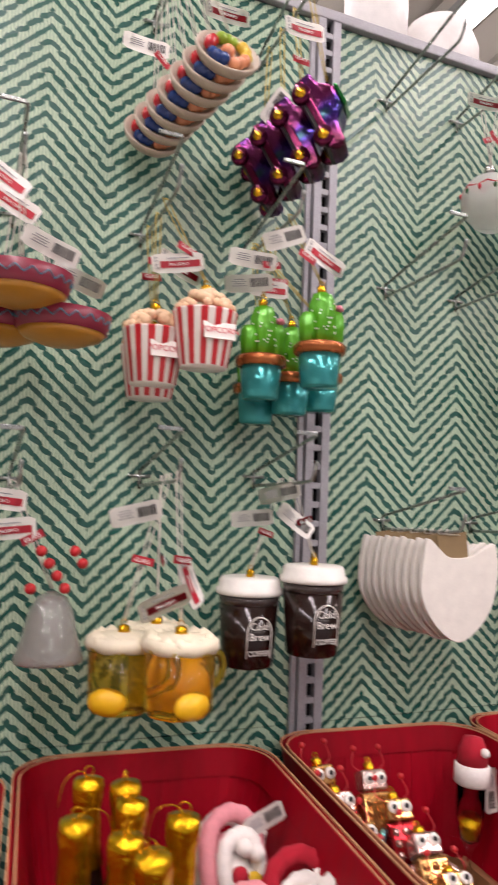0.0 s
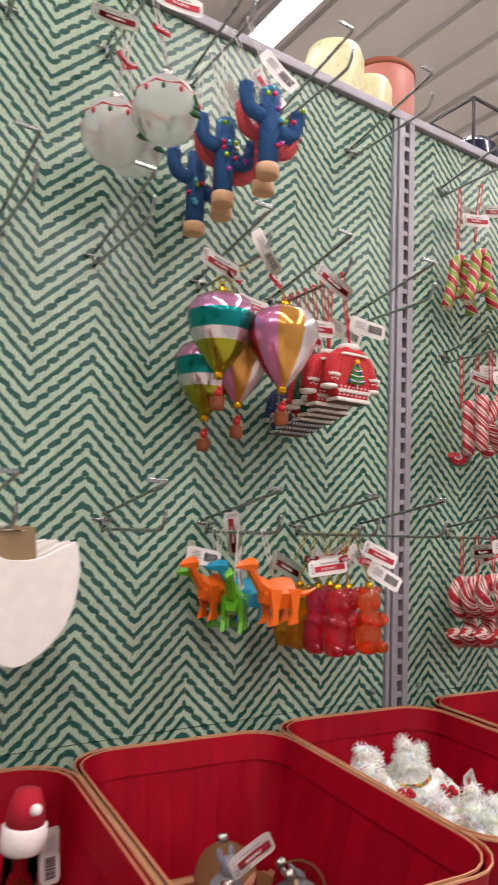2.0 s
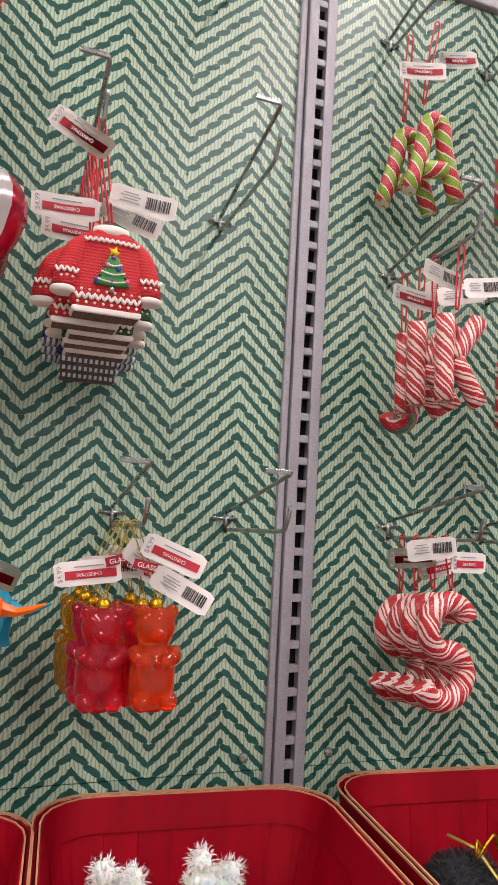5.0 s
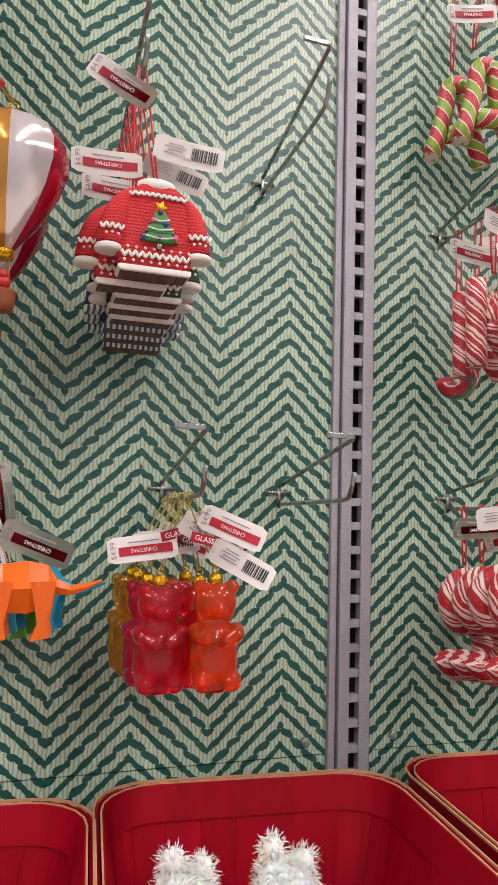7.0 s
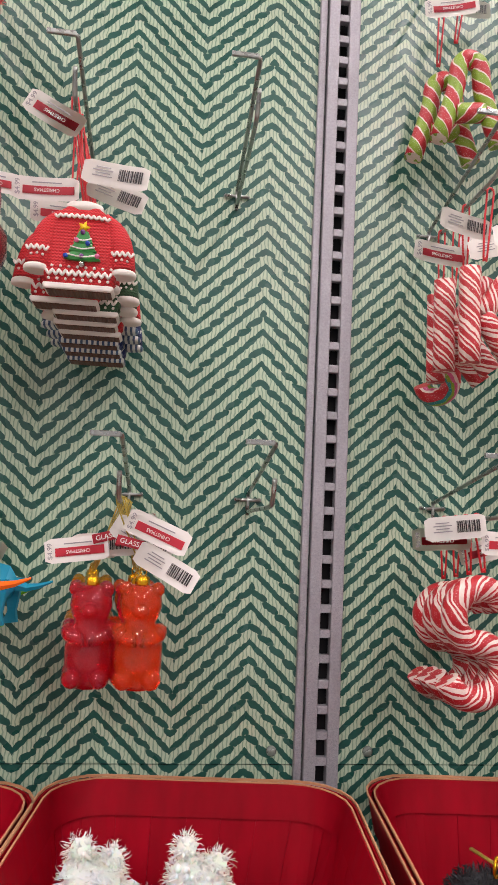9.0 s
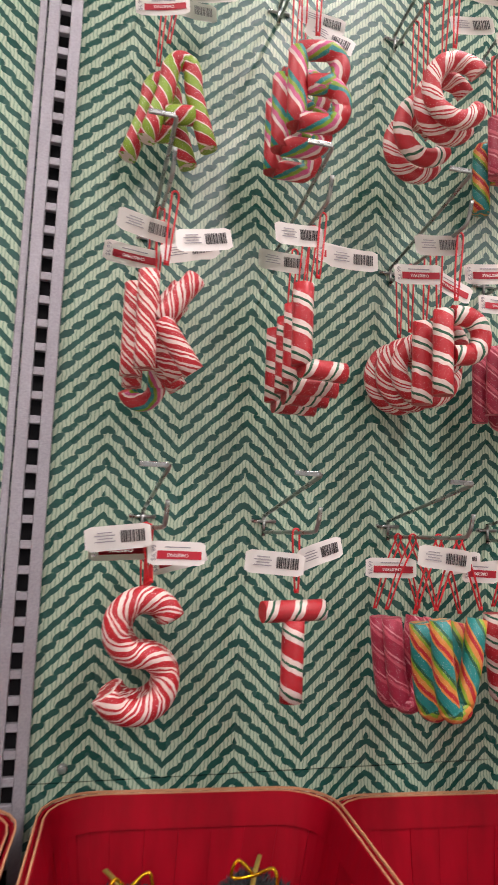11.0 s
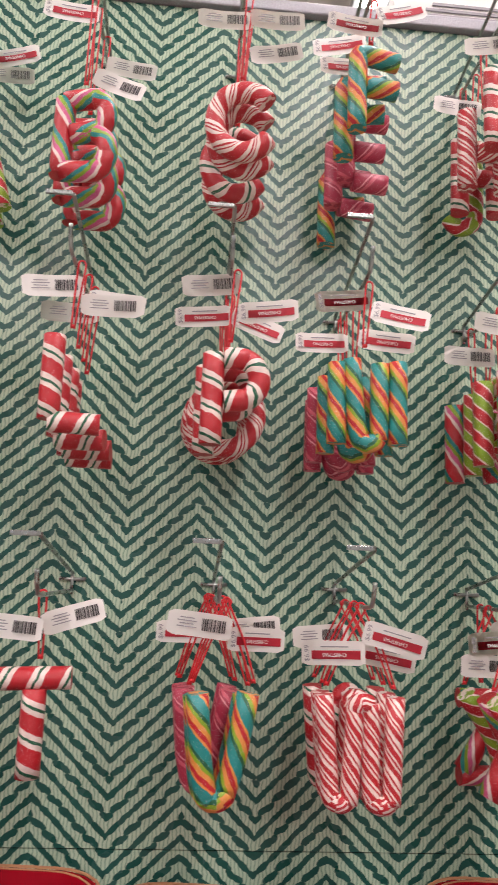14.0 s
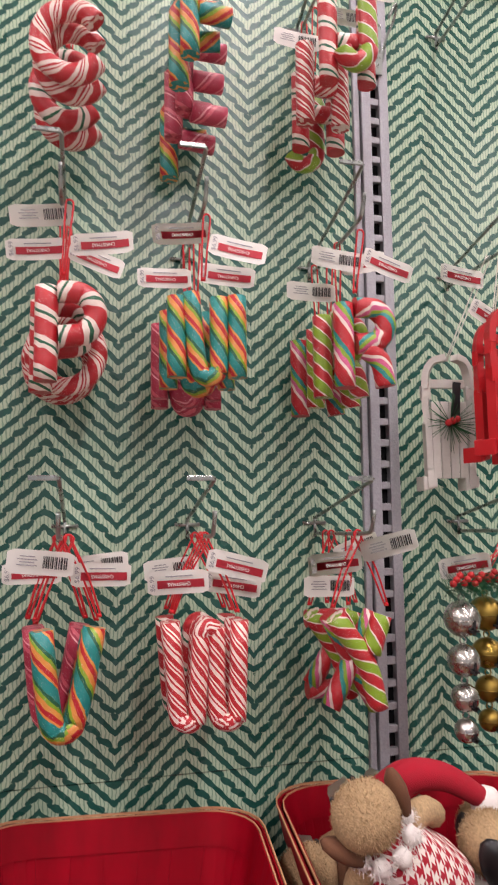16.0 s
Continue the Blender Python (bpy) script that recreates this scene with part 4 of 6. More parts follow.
def gummy(x, y, zc, g, label, tags):
    t = thing("gummy_bear_ornament", label, "ornament", "glass gummy bear ornaments")
    part("bear_body", lathe(bm_new(), [(0, -0.045), (0.012, -0.044), (0.0175, -0.038), (0.0195, -0.026), (0.0195, -0.010), (0.0170, 0.003), (0.0125, 0.0095), (0.0150, 0.014), (0.0175, 0.023), (0.0165, 0.032), (0.011, 0.039), (0, 0.041)], 24, Matrix(), squash=0.8), g.m, t)
    for s in (-1, 1):
        part("ear", ball(bm_new(), 1, pose(s * 0.0130, -0.002, 0.0365) @ Matrix.Diagonal((0.0062, 0.0050, 0.0062, 1)), 2), g.m, t)
        part("arm", tube(bm_new(), smooth_path([(s * 0.0165, -0.004, 0.004), (s * 0.0150, -0.013, 0.001), (s * 0.0060, -0.0185, -0.002), (s * 0.0035, -0.0185, -0.002)], 4), 0.0062, 10), g.m, t)
        part("leg", ball(bm_new(), 1, pose(s * 0.0110, -0.012, -0.034) @ Matrix.Diagonal((0.0085, 0.0120, 0.0088, 1)), 3), g.m, t)
    part("snout", ball(bm_new(), 1, pose(0, -0.0130, 0.020) @ Matrix.Diagonal((0.0075, 0.0060, 0.0058, 1)), 2), g.m, t)
    clasp(t, 0.040, 0.0055)
    return fit_up(t, x, y, zc, R3, 0.051, M_GOLDTHREAD, tags, hx=-0.209, glass=bool(tags), price="$4.99")


gummy(-0.187, -0.135, 1.353, GB[1], "orange translucent glass gummy bear ornament", [(0.75, 1, 22, True), (0.3, 1, 28, False)])
gummy(-0.229, -0.120, 1.350, GB[0], "red translucent glass gummy bear ornament", [(0.35, -1, -8, True), (0.7, 1, 30, False)])
for k, (dx, dy, c, lb) in enumerate(((-0.233, -0.085, 3, "pink-red"), (-0.192, -0.10, 0, "red"), (-0.236, -0.05, 2, "yellow"), (-0.196, -0.065, 1, "orange"), (-0.238, -0.025, 2, "yellow"))):
    gummy(dx, dy, 1.348, GB[c], lb + " translucent glass gummy bear ornament in a stack", [(0.3 + 0.12 * k, -1 if k % 2 else 1, -30 + 25 * k, k % 2 == 0)] if k < 3 else [])

# folded paper dinosaurs
DI = [plain("glossy_orange", "e2661a", 0.22), plain("glossy_green", "5fae24", 0.22), plain("glossy_blue", "2290ae", 0.22)]


def wedge(bm, rows):
    """A faceted body through triangular sections (x, z low, z high, half thickness)."""
    secs = [[bm.verts.new((x, 0, zh)), bm.verts.new((x, -w, (zl + zh) / 2)), bm.verts.new((x, -w * 0.6, zl)), bm.verts.new((x, w * 0.6, zl)), bm.verts.new((x, w, (zl + zh) / 2))] for x, zl, zh, w in rows]
    for a, b in zip(secs, secs[1:]):
        for j in range(5):
            bm.faces.new((a[j], a[(j + 1) % 5], b[(j + 1) % 5], b[j]))
    bm.faces.new(secs[0]), bm.faces.new(secs[-1][::-1])
    return bm


def dino(x, y, zc, mat, label, yaw, tags):
    t = thing("dinosaur_ornament", label, "ornament", "folded dinosaur ornaments")
    part("body", wedge(bm_new(), [(-0.018, -0.008, 0.012, 0.008), (-0.004, -0.014, 0.020, 0.013), (0.014, -0.015, 0.022, 0.014), (0.028, -0.010, 0.019, 0.011), (0.034, -0.002, 0.010, 0.006)]), mat, t)
    part("tail", wedge(bm_new(), [(0.030, -0.002, 0.011, 0.006), (0.045, -0.003, 0.004, 0.004), (0.056, 0.000, 0.005, 0.003), (0.068, 0.006, 0.008, 0.001)]), mat, t)
    bm = bm_new()
    wedge(bm, [(-0.006, -0.004, 0.018, 0.009), (-0.022, 0.006, 0.024, 0.007), (-0.032, 0.020, 0.036, 0.006), (-0.038, 0.028, 0.040, 0.005)])
    part("neck", bm, mat, t)
    part("head", wedge(bm_new(), [(-0.028, 0.030, 0.044, 0.006), (-0.038, 0.030, 0.045, 0.006), (-0.052, 0.032, 0.040, 0.003), (-0.056, 0.033, 0.036, 0.001)]), mat, t)
    for lx, s in ((-0.006, -1), (0.024, -1), (-0.002, 1), (0.028, 1)):
        bm = bm_new()
        slab(bm, [(lx - 0.009, 0.008), (lx + 0.009, 0.008), (lx + 0.004, -0.022), (lx + 0.006, -0.032), (lx - 0.008, -0.034), (lx - 0.003, -0.022)], 0.005, pose(0, s * 0.011, 0))
        part("leg", bm, mat, t)
    fit_up(t, x, y, zc, R3, 0.021, M_WHITETHREAD, tags, hx=-0.362)
    t.matrix_basis = t.matrix_basis @ pose(0, 0, 0, 0, 0, yaw)
    return t


dino(-0.345, -0.14, 1.388, DI[0], "glossy orange folded dinosaur ornament", 4, [(0.45, 1, 22, True)])
dino(-0.375, -0.10, 1.376, DI[1], "glossy green folded dinosaur ornament", 48, [(0.7, 1, 70, False)])
dino(-0.335, -0.065, 1.380, DI[2], "glossy blue folded dinosaur ornament", -10, [(0.6, -1, 80, True)])
dino(-0.378, -0.05, 1.384, DI[0], "glossy orange folded dinosaur ornament behind others", 15, [(0.35, -1, 10, False)])
dino(-0.355, -0.028, 1.37, DI[1], "glossy green folded dinosaur ornament at the back", -15, [])


# fuzzy tinsel cacti
def fuzz(bm, pts, r, n, rnd, ln=0.006):
    P = [Vector(p) for p in pts]
    for _ in range(n):
        i = rnd.randrange(len(P) - 1)
        p = P[i].lerp(P[i + 1], rnd.random())
        ax = (P[i + 1] - P[i]).normalized()
        d = Vector((rnd.gauss(0, 1), rnd.gauss(0, 1), rnd.gauss(0, 1)))
        d = (d - ax * d.dot(ax)).normalized()
        a = p + d * r * 0.8
        b = p + d * (r + ln * rnd.uniform(0.5, 1)) + Vector((rnd.gauss(0, 1), rnd.gauss(0, 1), rnd.gauss(0, 1))) * 0.0012
        w = d.cross(ax).normalized() * 0.0005
        bm.faces.new((bm.verts.new(a - w), bm.verts.new(a + w), bm.verts.new(b)))


FZ = [plain("blue_chenille", "2a5a8c", 0.85), plain("coral_chenille", "d85a5e", 0.85)]
POM = [plain("pom_" + h, h, 0.25, 0.5) for h in ("c82850", "60b8c8", "90b828", "a048a8")]


def tinsel_cactus(x, y, zc, mat, label, tags, k):
    rnd = random.Random(k)
    t = thing("cactus_ornament", label, "ornament", "fuzzy cactus ornaments")
    paths = [("trunk", [(0, 0, -0.045), (0, 0, 0.0), (0, 0, 0.05)], 0.0155), ("arm", smooth_path([(0.008, 0, 0.0), (0.032, 0, 0.004), (0.040, 0, 0.02), (0.042, 0, 0.034)], 3), 0.012),
             ("arm", smooth_path([(-0.008, 0, 0.014), (-0.028, 0, 0.018), (-0.034, 0, 0.034), (-0.034, 0, 0.046)], 3), 0.011)]
    for nm, pts, r in paths:
        bm = bm_new()
        tube(bm, pts, r * 0.8, 10)
        fuzz(bm, pts, r * 0.75, 900 if nm == "trunk" else 500, rnd)
        part(nm, bm, mat, t)
    for j in range(11):
        bm = bm_new()
        ball(bm, 0.0034, pose(rnd.choice((rnd.uniform(-0.012, 0.012), rnd.uniform(-0.04, 0.042))), -0.0165, rnd.uniform(-0.03, 0.045)), 2)
        part("bead", bm, POM[j % 4], t)
    part("base", lathe(bm_new(), [(0.0125, -0.060), (0.014, -0.059), (0.014, -0.046), (0.012, -0.045)], 18), M_WOODPALE, t, "round pale wooden base")
    return fit_up(t, x, y, zc, R1, 0.056, M_WHITETHREAD, tags, hx=-0.425)


for k, (dx, y, z, c) in enumerate(((-0.392, -0.165, 1.945, 0), (-0.378, -0.135, 1.94, 1), (-0.418, -0.105, 1.925, 0), (-0.405, -0.08, 1.92, 1), (-0.425, -0.045, 1.905, 0))):
    tinsel_cactus(dx, y, z, FZ[c], ("blue" if c == 0 else "coral pink") + " fuzzy chenille cactus ornament with bright beads", [(0.5, 1, 40, k % 2 == 1)] if k < 3 else [], k)

# frosted baubles
FROST = Mat("frosted_glass", rgb("f0f4f0"), 0.35, 0, Transmission_Weight=0.72, IOR=1.1)
FROST.bump(FROST.noise(300, 2), 0.1, 0.001)


def bauble(x, y, zc, tags):
    t = thing("bauble_ornament", "frosted white glass bauble with painted red garland", "ornament", "frosted baubles")
    part("globe", ball(bm_new(), 0.038, Matrix(), 4), FROST.m, t)
    bm = bm_new()
    tube(bm, [(0.0385 * math.cos(a) * math.cos(0.42), 0.0385 * math.sin(a) * math.cos(0.42), 0.016 - 0.004 * abs(math.sin(a * 4))) for a in [2 * math.pi * k / 48 for k in range(48)]], 0.0011, 5, closed=True)
    part("garland", bm, M_TAGRED, t, "painted red garland")
    for k in range(12):
        a = 2 * math.pi * k / 12
        bm = bm_new()
        ball(bm, 1, pose(0.0378 * math.cos(a), 0.0378 * math.sin(a), 0.007) @ Matrix.Diagonal((0.0026, 0.0026, 0.0044, 1)), 1)
        part("bulb", bm, M_TAGRED if k % 2 else M_DKGREEN, t)
    bm = bm_new()
    for dz, r in ((-0.014, 0.009), (-0.006, 0.007), (0.001, 0.005)):
        lathe(bm, [(r, dz), (r * 0.3, dz + 0.009), (0, dz + 0.010)], 10, pose(0.021, -0.0315, 0) @ Matrix.Diagonal((1, 0.3, 1, 1)))
    part("tree", bm, M_DKGREEN, t, "small dark green tree")
    part("cap", lathe(bm_new(), [(0.007, 0.034), (0.0075, 0.044), (0.006, 0.050), (0, 0.051)], 12), M_SILVER, t, "silver cap")
    return fit_up(t, x, y, zc, R1, 0.05, M_WHITETHREAD, tags, hx=-0.543, glass=True)


bauble(-0.520, -0.145, 1.932, [(0.9, 1, -3, True)])
bauble(-0.560, -0.095, 1.915, [(0.85, -1, 4, True)])
bauble(-0.523, -0.06, 1.928, [])

# white cat-head shapes
cat_pts = [(-0.055, 0.030), (-0.050, 0.058), (-0.043, 0.062), (-0.020, 0.043), (0.0, 0.040), (0.020, 0.043), (0.045, 0.056), (0.054, 0.056), (0.058, 0.030), (0.055, 0.000), (0.045, -0.026), (0.025, -0.048), (0.0, -0.060), (-0.025, -0.048), (-0.045, -0.026), (-0.056, 0.000)]
kraft = plain("kraft_card", "8a7452", 0.8)
for k in range(9):
    t = thing("cat_head_plaque", "plain white cat-head shaped plaque in a hanging stack", "ornament", "stack of cat-head plaques")
    part("plaque", slab(bm_new(), [(p.x, p.z) for p in [Vector(q) for q in smooth_path([(a, 0, b) for a, b in cat_pts + cat_pts[:1]], 3)[:-1]]], 0.007, Matrix(), 0.0012), M_FELTW, t)
    part("header_card", slab(bm_new(), [(-0.026, 0.036), (0.016, 0.036), (0.012, 0.072), (-0.030, 0.066)], 0.0016, pose(0, 0.002, 0)), kraft, t, "brown kraft header card")
    x, y, z = -0.645 - 0.0015 * k, -0.145 + 0.0145 * k, 1.390 + HR.uniform(-0.002, 0.001)
    fit_up(t, x, y, z, R3, 0.068, M_WHITETHREAD, [], hx=-0.661)

# popcorn cups
P_STR = banded("popcorn_stripes", [(0, rgb("e8e2da")), (0.5, rgb("c4262e"))], 0.3, 0.0, False, 14.0)
kern = plain("popcorn_cream", "e8c6a0", 0.5)


def popcorn(x, y, zc, tags):
    t = thing("popcorn_ornament", "red and white striped popcorn tub ornament", "ornament", "popcorn tub ornaments")
    part("tub", lathe(bm_new(), [(0.0, -0.042), (0.025, -0.042), (0.026, -0.041), (0.035, 0.016), (0.0355, 0.018), (0.033, 0.018), (0.0, 0.014)], 28), P_STR, t)
    part("base", lathe(bm_new(), [(0.0, -0.0425), (0.0252, -0.0425), (0.0258, -0.040), (0.0, -0.040)], 28), M_WHITE, t)
    bm = bm_new()
    rnd = random.Random(int(x * 1000) % 97)
    for _ in range(60):
        a, rr = rnd.uniform(0, 6.3), 0.030 * math.sqrt(rnd.random())
        ball(bm, rnd.uniform(0.0045, 0.0075), pose(rr * math.cos(a), rr * math.sin(a), 0.018 + 0.022 * (1 - (rr / 0.032) ** 2) + rnd.uniform(-0.002, 0.002)), 1)
    part("popped_corn", bm, kern, t, "cream popped corn")
    part("label_plate", slab(bm_new(), [(-0.017, -0.018), (0.017, -0.018), (0.018, 0.0), (-0.018, 0.0)], 0.002, pose(0.006, -0.0305, 0.002, -9)), M_WHITE, t)
    words("POPCORN", 0.0088, M_TAGRED, t, pose(0.006, -0.0345, -0.007, 81), "lettering", "red lettering POPCORN")
    clasp(t, 0.042, 0.006)
    return fit_up(t, x, y, zc, 1.813, 0.052, M_GOLDTHREAD, tags, hx=-1.023, glass=True)


popcorn(-0.976, -0.13, 1.672, [(0.25, -1, -10, True)])
popcorn(-1.021, -0.09, 1.655, [(0.55, 1, 20, True)])
popcorn(-1.014, -0.05, 1.645, [])

# glass potted cacti
CG = Mat("green_glass", rgb("5cae22"), 0.12, 0.2, Transmission_Weight=0.2)
CG.bump(CG.noise(120, 2), 0.3, 0.003)
TG = Mat("teal_mirror_glass", rgb("3f9c9c"), 0.12, 0.55)
TG.bump(TG.noise(90, 2), 0.4, 0.003)
COP = plain("copper_rim", "b0683a", 0.25, 0.7)
PKF = plain("pink_flower", "d8788c", 0.5)


def pot_cactus(x, y, zc, tags):
    t = thing("potted_cactus_ornament", "green glass cactus in a teal pot ornament", "ornament", "glass potted cactus ornaments")
    part("pot", lathe(bm_new(), [(0, -0.055), (0.019, -0.055), (0.021, -0.052), (0.025, -0.015), (0.022, -0.014)], 24), TG.m, t, "teal mirrored pot")
    part("rim", lathe(bm_new(), [(0.026, -0.018), (0.0295, -0.016), (0.030, -0.008), (0.027, -0.005), (0.02, -0.005)], 24), COP, t, "copper rim")
    for lx, h, r in ((0, 0.055, 0.0145), (-0.017, 0.030, 0.010), (0.017, 0.035, 0.010)):
        bm = bm_new()
        lathe(bm, [(r * 0.85, -0.006), (r, h * 0.3), (r, h * 0.7), (r * 0.7, h * 0.93), (0, h)], 24, pose(lx, -0.003, 0), 8, 0.10)
        part("stem", bm, CG.m, t)
    bm = bm_new()
    rnd = random.Random(4)
    for _ in range(26):
        a = rnd.uniform(3.3, 6.1)
        ball(bm, 0.0012, pose(0.015 * math.cos(a), -0.003 + 0.0152 * math.sin(a), rnd.uniform(0.005, 0.045)), 1)
    part("spines", bm, M_WHITE, t)
    bm = bm_new()
    for k in range(5):
        ball(bm, 0.004, pose(0.017 + 0.005 * math.cos(k * 1.257), -0.006 + 0.004 * math.sin(k * 1.257), 0.037), 1)
    part("flower", bm, PKF, t, "pink flower")
    clasp(t, 0.055, 0.005)
    return fit_up(t, x, y, zc, 1.815, 0.065, M_GOLDTHREAD, tags, hx=-0.885, glass=bool(tags))


pot_cactus(-0.846, -0.15, 1.673, [(0.6, 1, 24, True), (0.75, -1, -24, False)])
pot_cactus(-0.900, -0.11, 1.660, [(0.5, -1, 5, False), (0.2, -1, -8, False)])
pot_cactus(-0.846, -0.075, 1.650, [(0.35, -1, -4, True)])
pot_cactus(-0.795, -0.055, 1.660, [])
pot_cactus(-0.875, -0.04, 1.640, [])

# cold coffee cups
COFF = Mat("dark_coffee", rgb("20100c"), 0.15)
COFF.bump(COFF.noise(40, 2), 0.1, 0.002)
CLEAR = Mat("clear_glass", (0.95, 0.97, 0.97, 1), 0.03, 0, Transmission_Weight=1.0, IOR=1.15).m


def coffee(x, y, zc, tags):
    t = thing("coffee_cup_ornament", "cold brew coffee cup ornament with a white lid", "ornament", "coffee cup ornaments")
    part("cup", lathe(bm_new(), [(0, -0.055), (0.031, -0.055), (0.033, -0.053), (0.038, 0.022), (0, 0.022)], 30), COFF.m, t)
    part("clear_band", lathe(bm_new(), [(0.0381, 0.0225), (0.0390, 0.034), (0.0375, 0.034), (0.0368, 0.0225)], 30), plain("grey_glass", "5a504c", 0.1, Transmission_Weight=0.4), t)
    part("lid", lathe(bm_new(), [(0.0415, 0.034), (0.043, 0.036), (0.043, 0.041), (0.040, 0.043), (0.039, 0.052), (0.036, 0.055), (0, 0.055)], 30), M_WHITE, t, "white plastic lid")
    bm = bm_new()
    tube(bm, [(-0.016, -0.0352, -0.040), (-0.016, -0.0372, -0.008)] + [(-0.016 * math.cos(a), -0.0375 - 0.001 * math.sin(a), -0.008 + 0.018 * math.sin(a)) for a in [math.pi * k / 10 for k in range(1, 10)]] + [(0.016, -0.0372, -0.008), (0.016, -0.0352, -0.040)], 0.0008, 5)
    part("arch", bm, M_WHITE, t, "white printed arch")
    words("Cold\nBrew", 0.0125, M_WHITE, t, pose(0, -0.0376, -0.008, 87), "lettering", "white lettering Cold Brew")
    words("COFFEE", 0.0088, M_WHITE, t, pose(0, -0.0370, -0.034, 87), "lettering", "white lettering COFFEE")
    clasp(t, 0.057, 0.005)
    k = 0.9
    zc -= 0.005
    fit_up(t, x, y, zc, zc + (1.521 - zc) / k, 0.065, M_WHITETHREAD, tags, hx=x + (-0.859 - x) / k, glass=True)
    t.matrix_basis = t.matrix_basis @ Matrix.Scale(k, 4)
    return t


coffee(-0.829, -0.12, 1.375, [(0.35, -1, 35, False), (0.9, -1, -14, False)])
c = coffee(-0.893, -0.085, 1.358, [(0.6, -1, -6, False)])

# beer mugs
BEER = Mat("amber_glass", rgb("f4d050"), 0.06, 0, Transmission_Weight=0.95, IOR=1.3)
BEER.bump(BEER.noise(90, 2), 0.3, 0.003)
FOAM = plain("cream_foam", "e6dcc2", 0.6)
LEMON = plain("lemon_yellow", "e8b41c", 0.4)


def mug(x, y, zc, yaw, tags):
    t = thing("beer_mug_ornament", "amber glass beer mug ornament with foam and lemon", "ornament", "beer mug ornaments")
    part("glass", lathe(bm_new(), [(0, -0.042), (0.030, -0.042), (0.033, -0.038), (0.035, 0.022), (0, 0.022)], 24, Matrix(), 8, 0.03), BEER.m, t)
    bm = bm_new()
    rnd = random.Random(2)
    lathe(bm, [(0.0352, 0.018), (0.038, 0.024), (0.036, 0.031), (0, 0.035)], 24, Matrix(), 7, 0.05)
    for k in range(14):
        a = k * 0.449
        ball(bm, rnd.uniform(0.006, 0.010), pose(0.029 * math.cos(a), 0.029 * math.sin(a), 0.028), 1)
    part("foam", bm, FOAM, t, "cream foam head")
    bm = bm_new()
    tube(bm, smooth_path([(0.033, 0, 0.012), (0.052, 0, 0.008), (0.054, 0, -0.014), (0.034, 0, -0.026)], 4), 0.0042, 8)
    part("handle", bm, BEER.m, t)
    part("lemon", ball(bm_new(), 1, pose(-0.006, -0.030, -0.028) @ Matrix.Diagonal((0.020, 0.010, 0.014, 1)), 2), LEMON, t, "yellow lemon slice")
    clasp(t, 0.034, 0.006)
    fit_up(t, x, y, zc, 1.515, 0.045, M_WHITETHREAD, tags, hx=-1.009, glass=True)
    t.matrix_basis = t.matrix_basis @ pose(0, 0, 0, 0, 0, yaw)


mug(-0.998, -0.165, 1.323, 20, [(0.2, -1, -20, True), (0.45, 1, 60, True)])
mug(-1.045, -0.12, 1.318, -25, [(0.8, -1, -14, False)])
mug(-1.000, -0.08, 1.318, 60, [])

# glass bell with berries
t = thing("glass_bell_ornament", "clear glass bell ornament with red berries", "ornament")
part("bell", lathe(bm_new(), [(0.034, -0.035), (0.033, -0.030), (0.027, -0.012), (0.022, 0.012), (0.015, 0.026), (0.004, 0.032), (0.003, 0.030), (0.013, 0.024), (0.020, 0.010), (0.025, -0.012), (0.032, -0.034)], 28), plain("smoky_glass", "c8c6c0", 0.08, Transmission_Weight=0.7), t)
bm = bm_new()
for k in range(7):
    ball(bm, 0.0055, pose(-0.022 + 0.008 * k, -0.012, 0.036 + 0.012 * ((k * 3) % 4)), 2)
part("berries", bm, M_SANTARED, t, "red berries")
bm = bm_new()
fuzz(bm, [(-0.03, -0.01, 0.04), (0, -0.01, 0.055), (0.03, -0.01, 0.05)], 0.002, 120, random.Random(3), 0.022)
part("sprig", bm, M_DKGREEN, t, "green needle sprig")
fit_up(t, -1.118, -0.12, 1.362, 1.505, 0.034, M_WHITETHREAD, [(0.6, -1, -6, True), (0.85, -1, 6, True)], hx=-1.159, glass=True)

